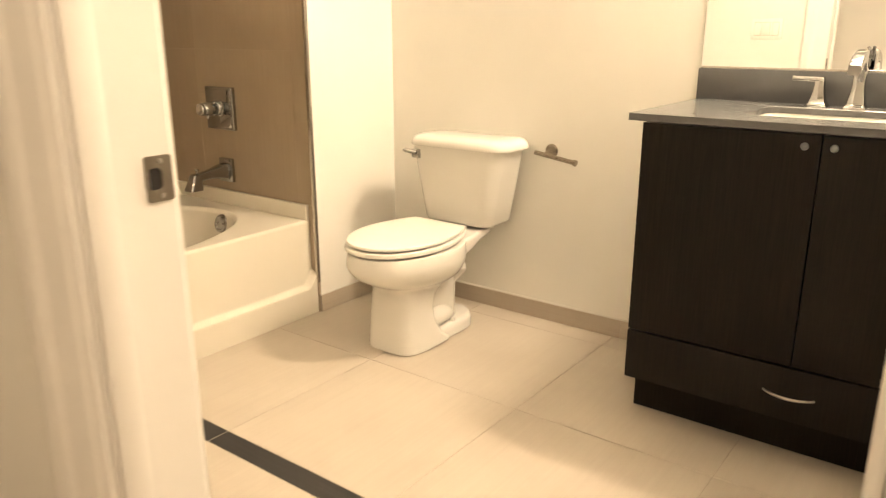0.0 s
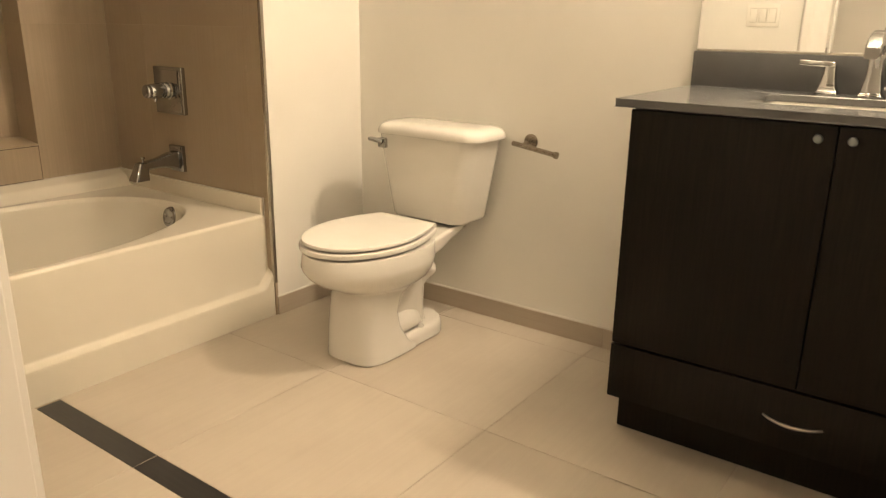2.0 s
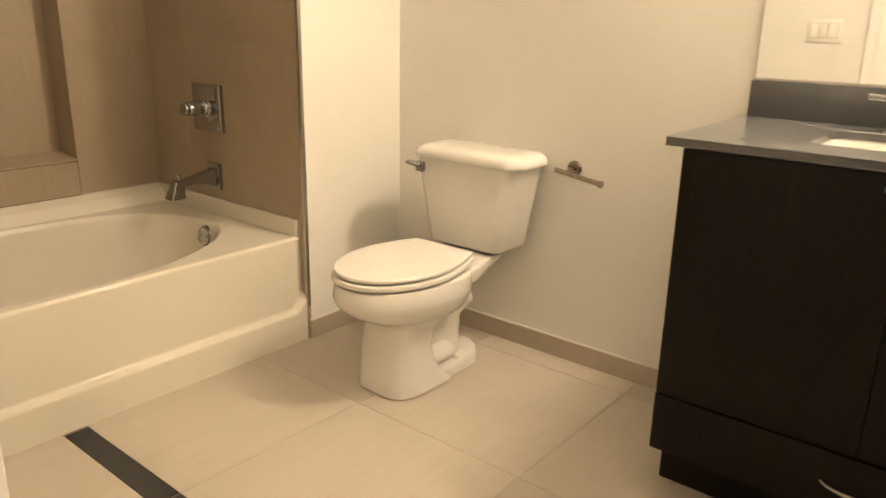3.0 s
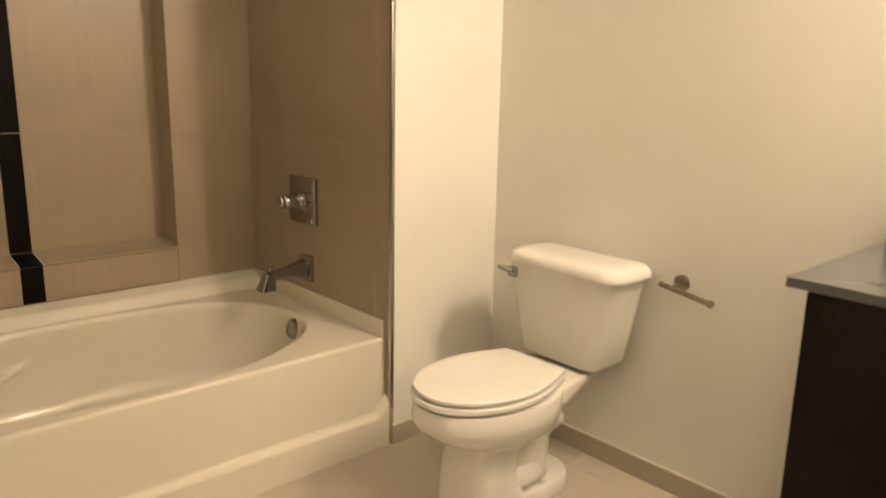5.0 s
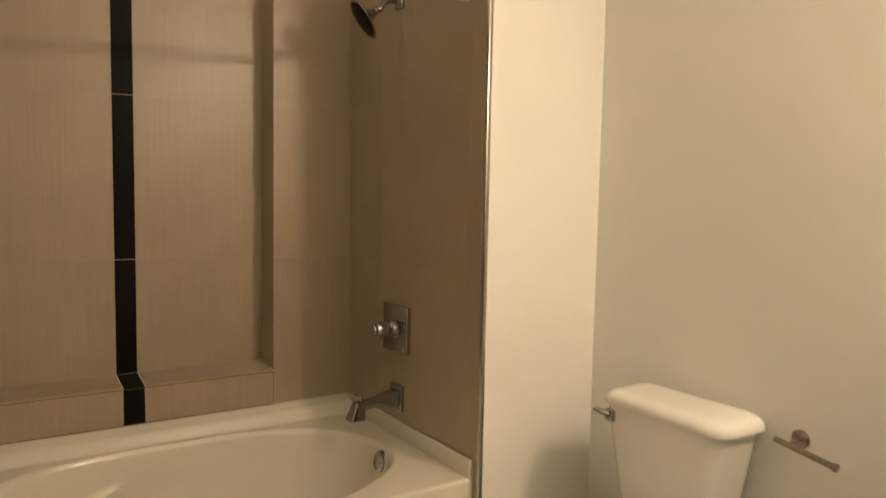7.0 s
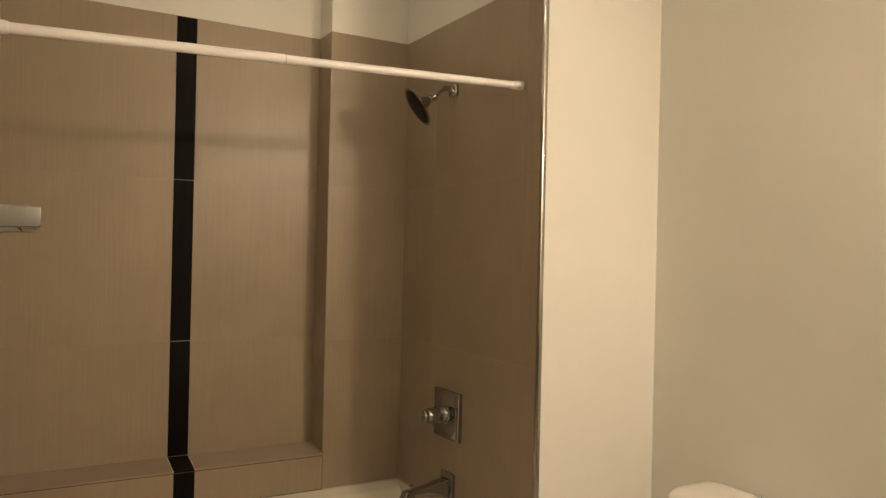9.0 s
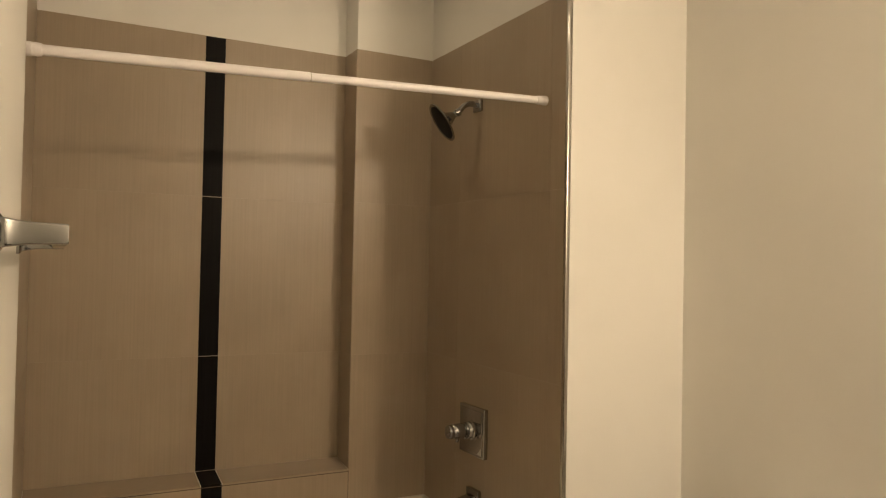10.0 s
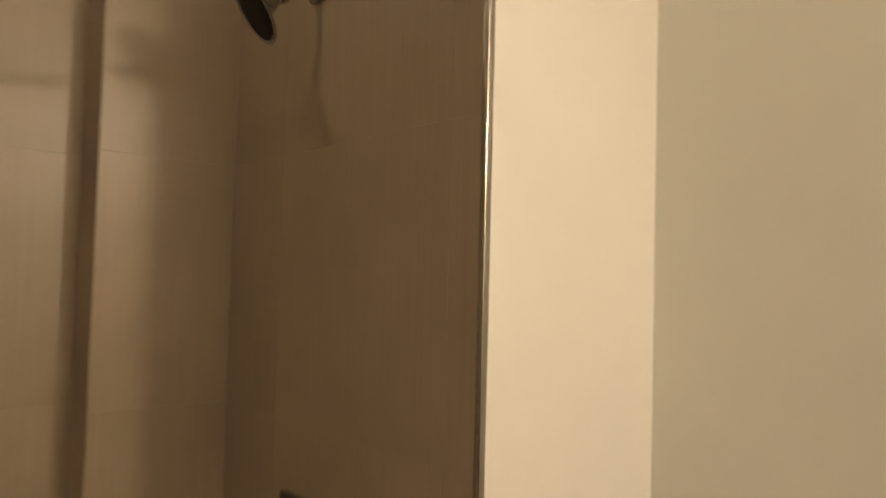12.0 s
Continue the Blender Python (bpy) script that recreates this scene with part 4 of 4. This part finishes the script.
# floor: 60 cm squares with a dark inlay strip across
xs = [-0.036, 0.482, 1.079, 1.679, X_EAST]
ys = [YH + 0.115, INLAY[0], INLAY[1], -0.218, 0.382, Y_BACK]
rects = []
for x0, x1 in zip(xs, xs[1:]):
    for y0, y1 in zip(ys, ys[1:]):
        if y0 != INLAY[0]:
            rects.append((max(x0, -0.006) if y0 < 0 else max(x0, 0.0), x1, y0, y1, -0.008, 0.0))
tiles_on(floor, TILE_F, rects, 0.0008)
tiles_on(floor, TILE_DKF, [(max(x0, 0.004), x1, INLAY[0], INLAY[1], -0.008, 0.0005) for x0, x1 in zip(xs, xs[1:])], 0.0013)
for x in xs[1:-1]:
    part("grout_or_shade_line", box(x - 0.0014, x + 0.0014, INLAY[0] + 0.002, INLAY[1] - 0.002, -0.006, -0.0004), GROUT_W, floor, smooth=False)
# base tiles
bases = [(x0, x1, Y_BACK - 0.010, Y_BACK, 0.0, 0.072) for x0, x1 in ((0.010, 1.105), (1.105, VX0 + 0.01))]
bases.append((0.0, 0.010, 0.004, Y_BACK - 0.010, 0.0, 0.072))
baseboard = structure("baseboard", box(0.002, VX0 + 0.03, Y_BACK - 0.006, Y_BACK - 0.0005, 0.0, 0.0715), GROUT_W, "low taupe tile baseboard along the wall")
tiles_on(baseboard, TILE_B, bases)
part("caulk_bead", tube([(0.012, Y_BACK - 0.004, 0.0725), (0.6, Y_BACK - 0.004, 0.0735), (VX0 + 0.01, Y_BACK - 0.004, 0.0725)], 0.0032, 8), PORCELAIN, baseboard, "thin white caulk bead")
part("caulk_bead", tube([(0.004, 0.006, 0.0725), (0.004, Y_BACK - 0.012, 0.0725)], 0.0032, 8), PORCELAIN, baseboard, "thin white caulk bead")

LINE = plain("brown_joint_and_shade", (0.10, 0.068, 0.042), 0.85, 0, 0.3, 40)
part("grout_or_shade_line", box(X_TUB - 0.003, X_TUB + 0.0006, Y_PIER - 0.001, Y_PIER + 0.0008, Z_RIM, SILL_F - 0.004), LINE, wall_west, smooth=False)
# ledge joint, its brown strip also painting the shadow line below the edge
part("grout_or_shade_line", box(X_TUB - 0.003, X_TUB + 0.0006, Y_FOOT, Y_PIER, SILL_F - 0.0102, SILL_F - 0.0076), LINE, wall_west, smooth=False)
part("grout_or_shade_line", box(X_TUB - 0.002, X_TUB + 0.0042, Y_FOOT, Y_PIER, Z_RIM + 0.0018, Z_RIM + 0.0034), LINE, wall_west, smooth=False)
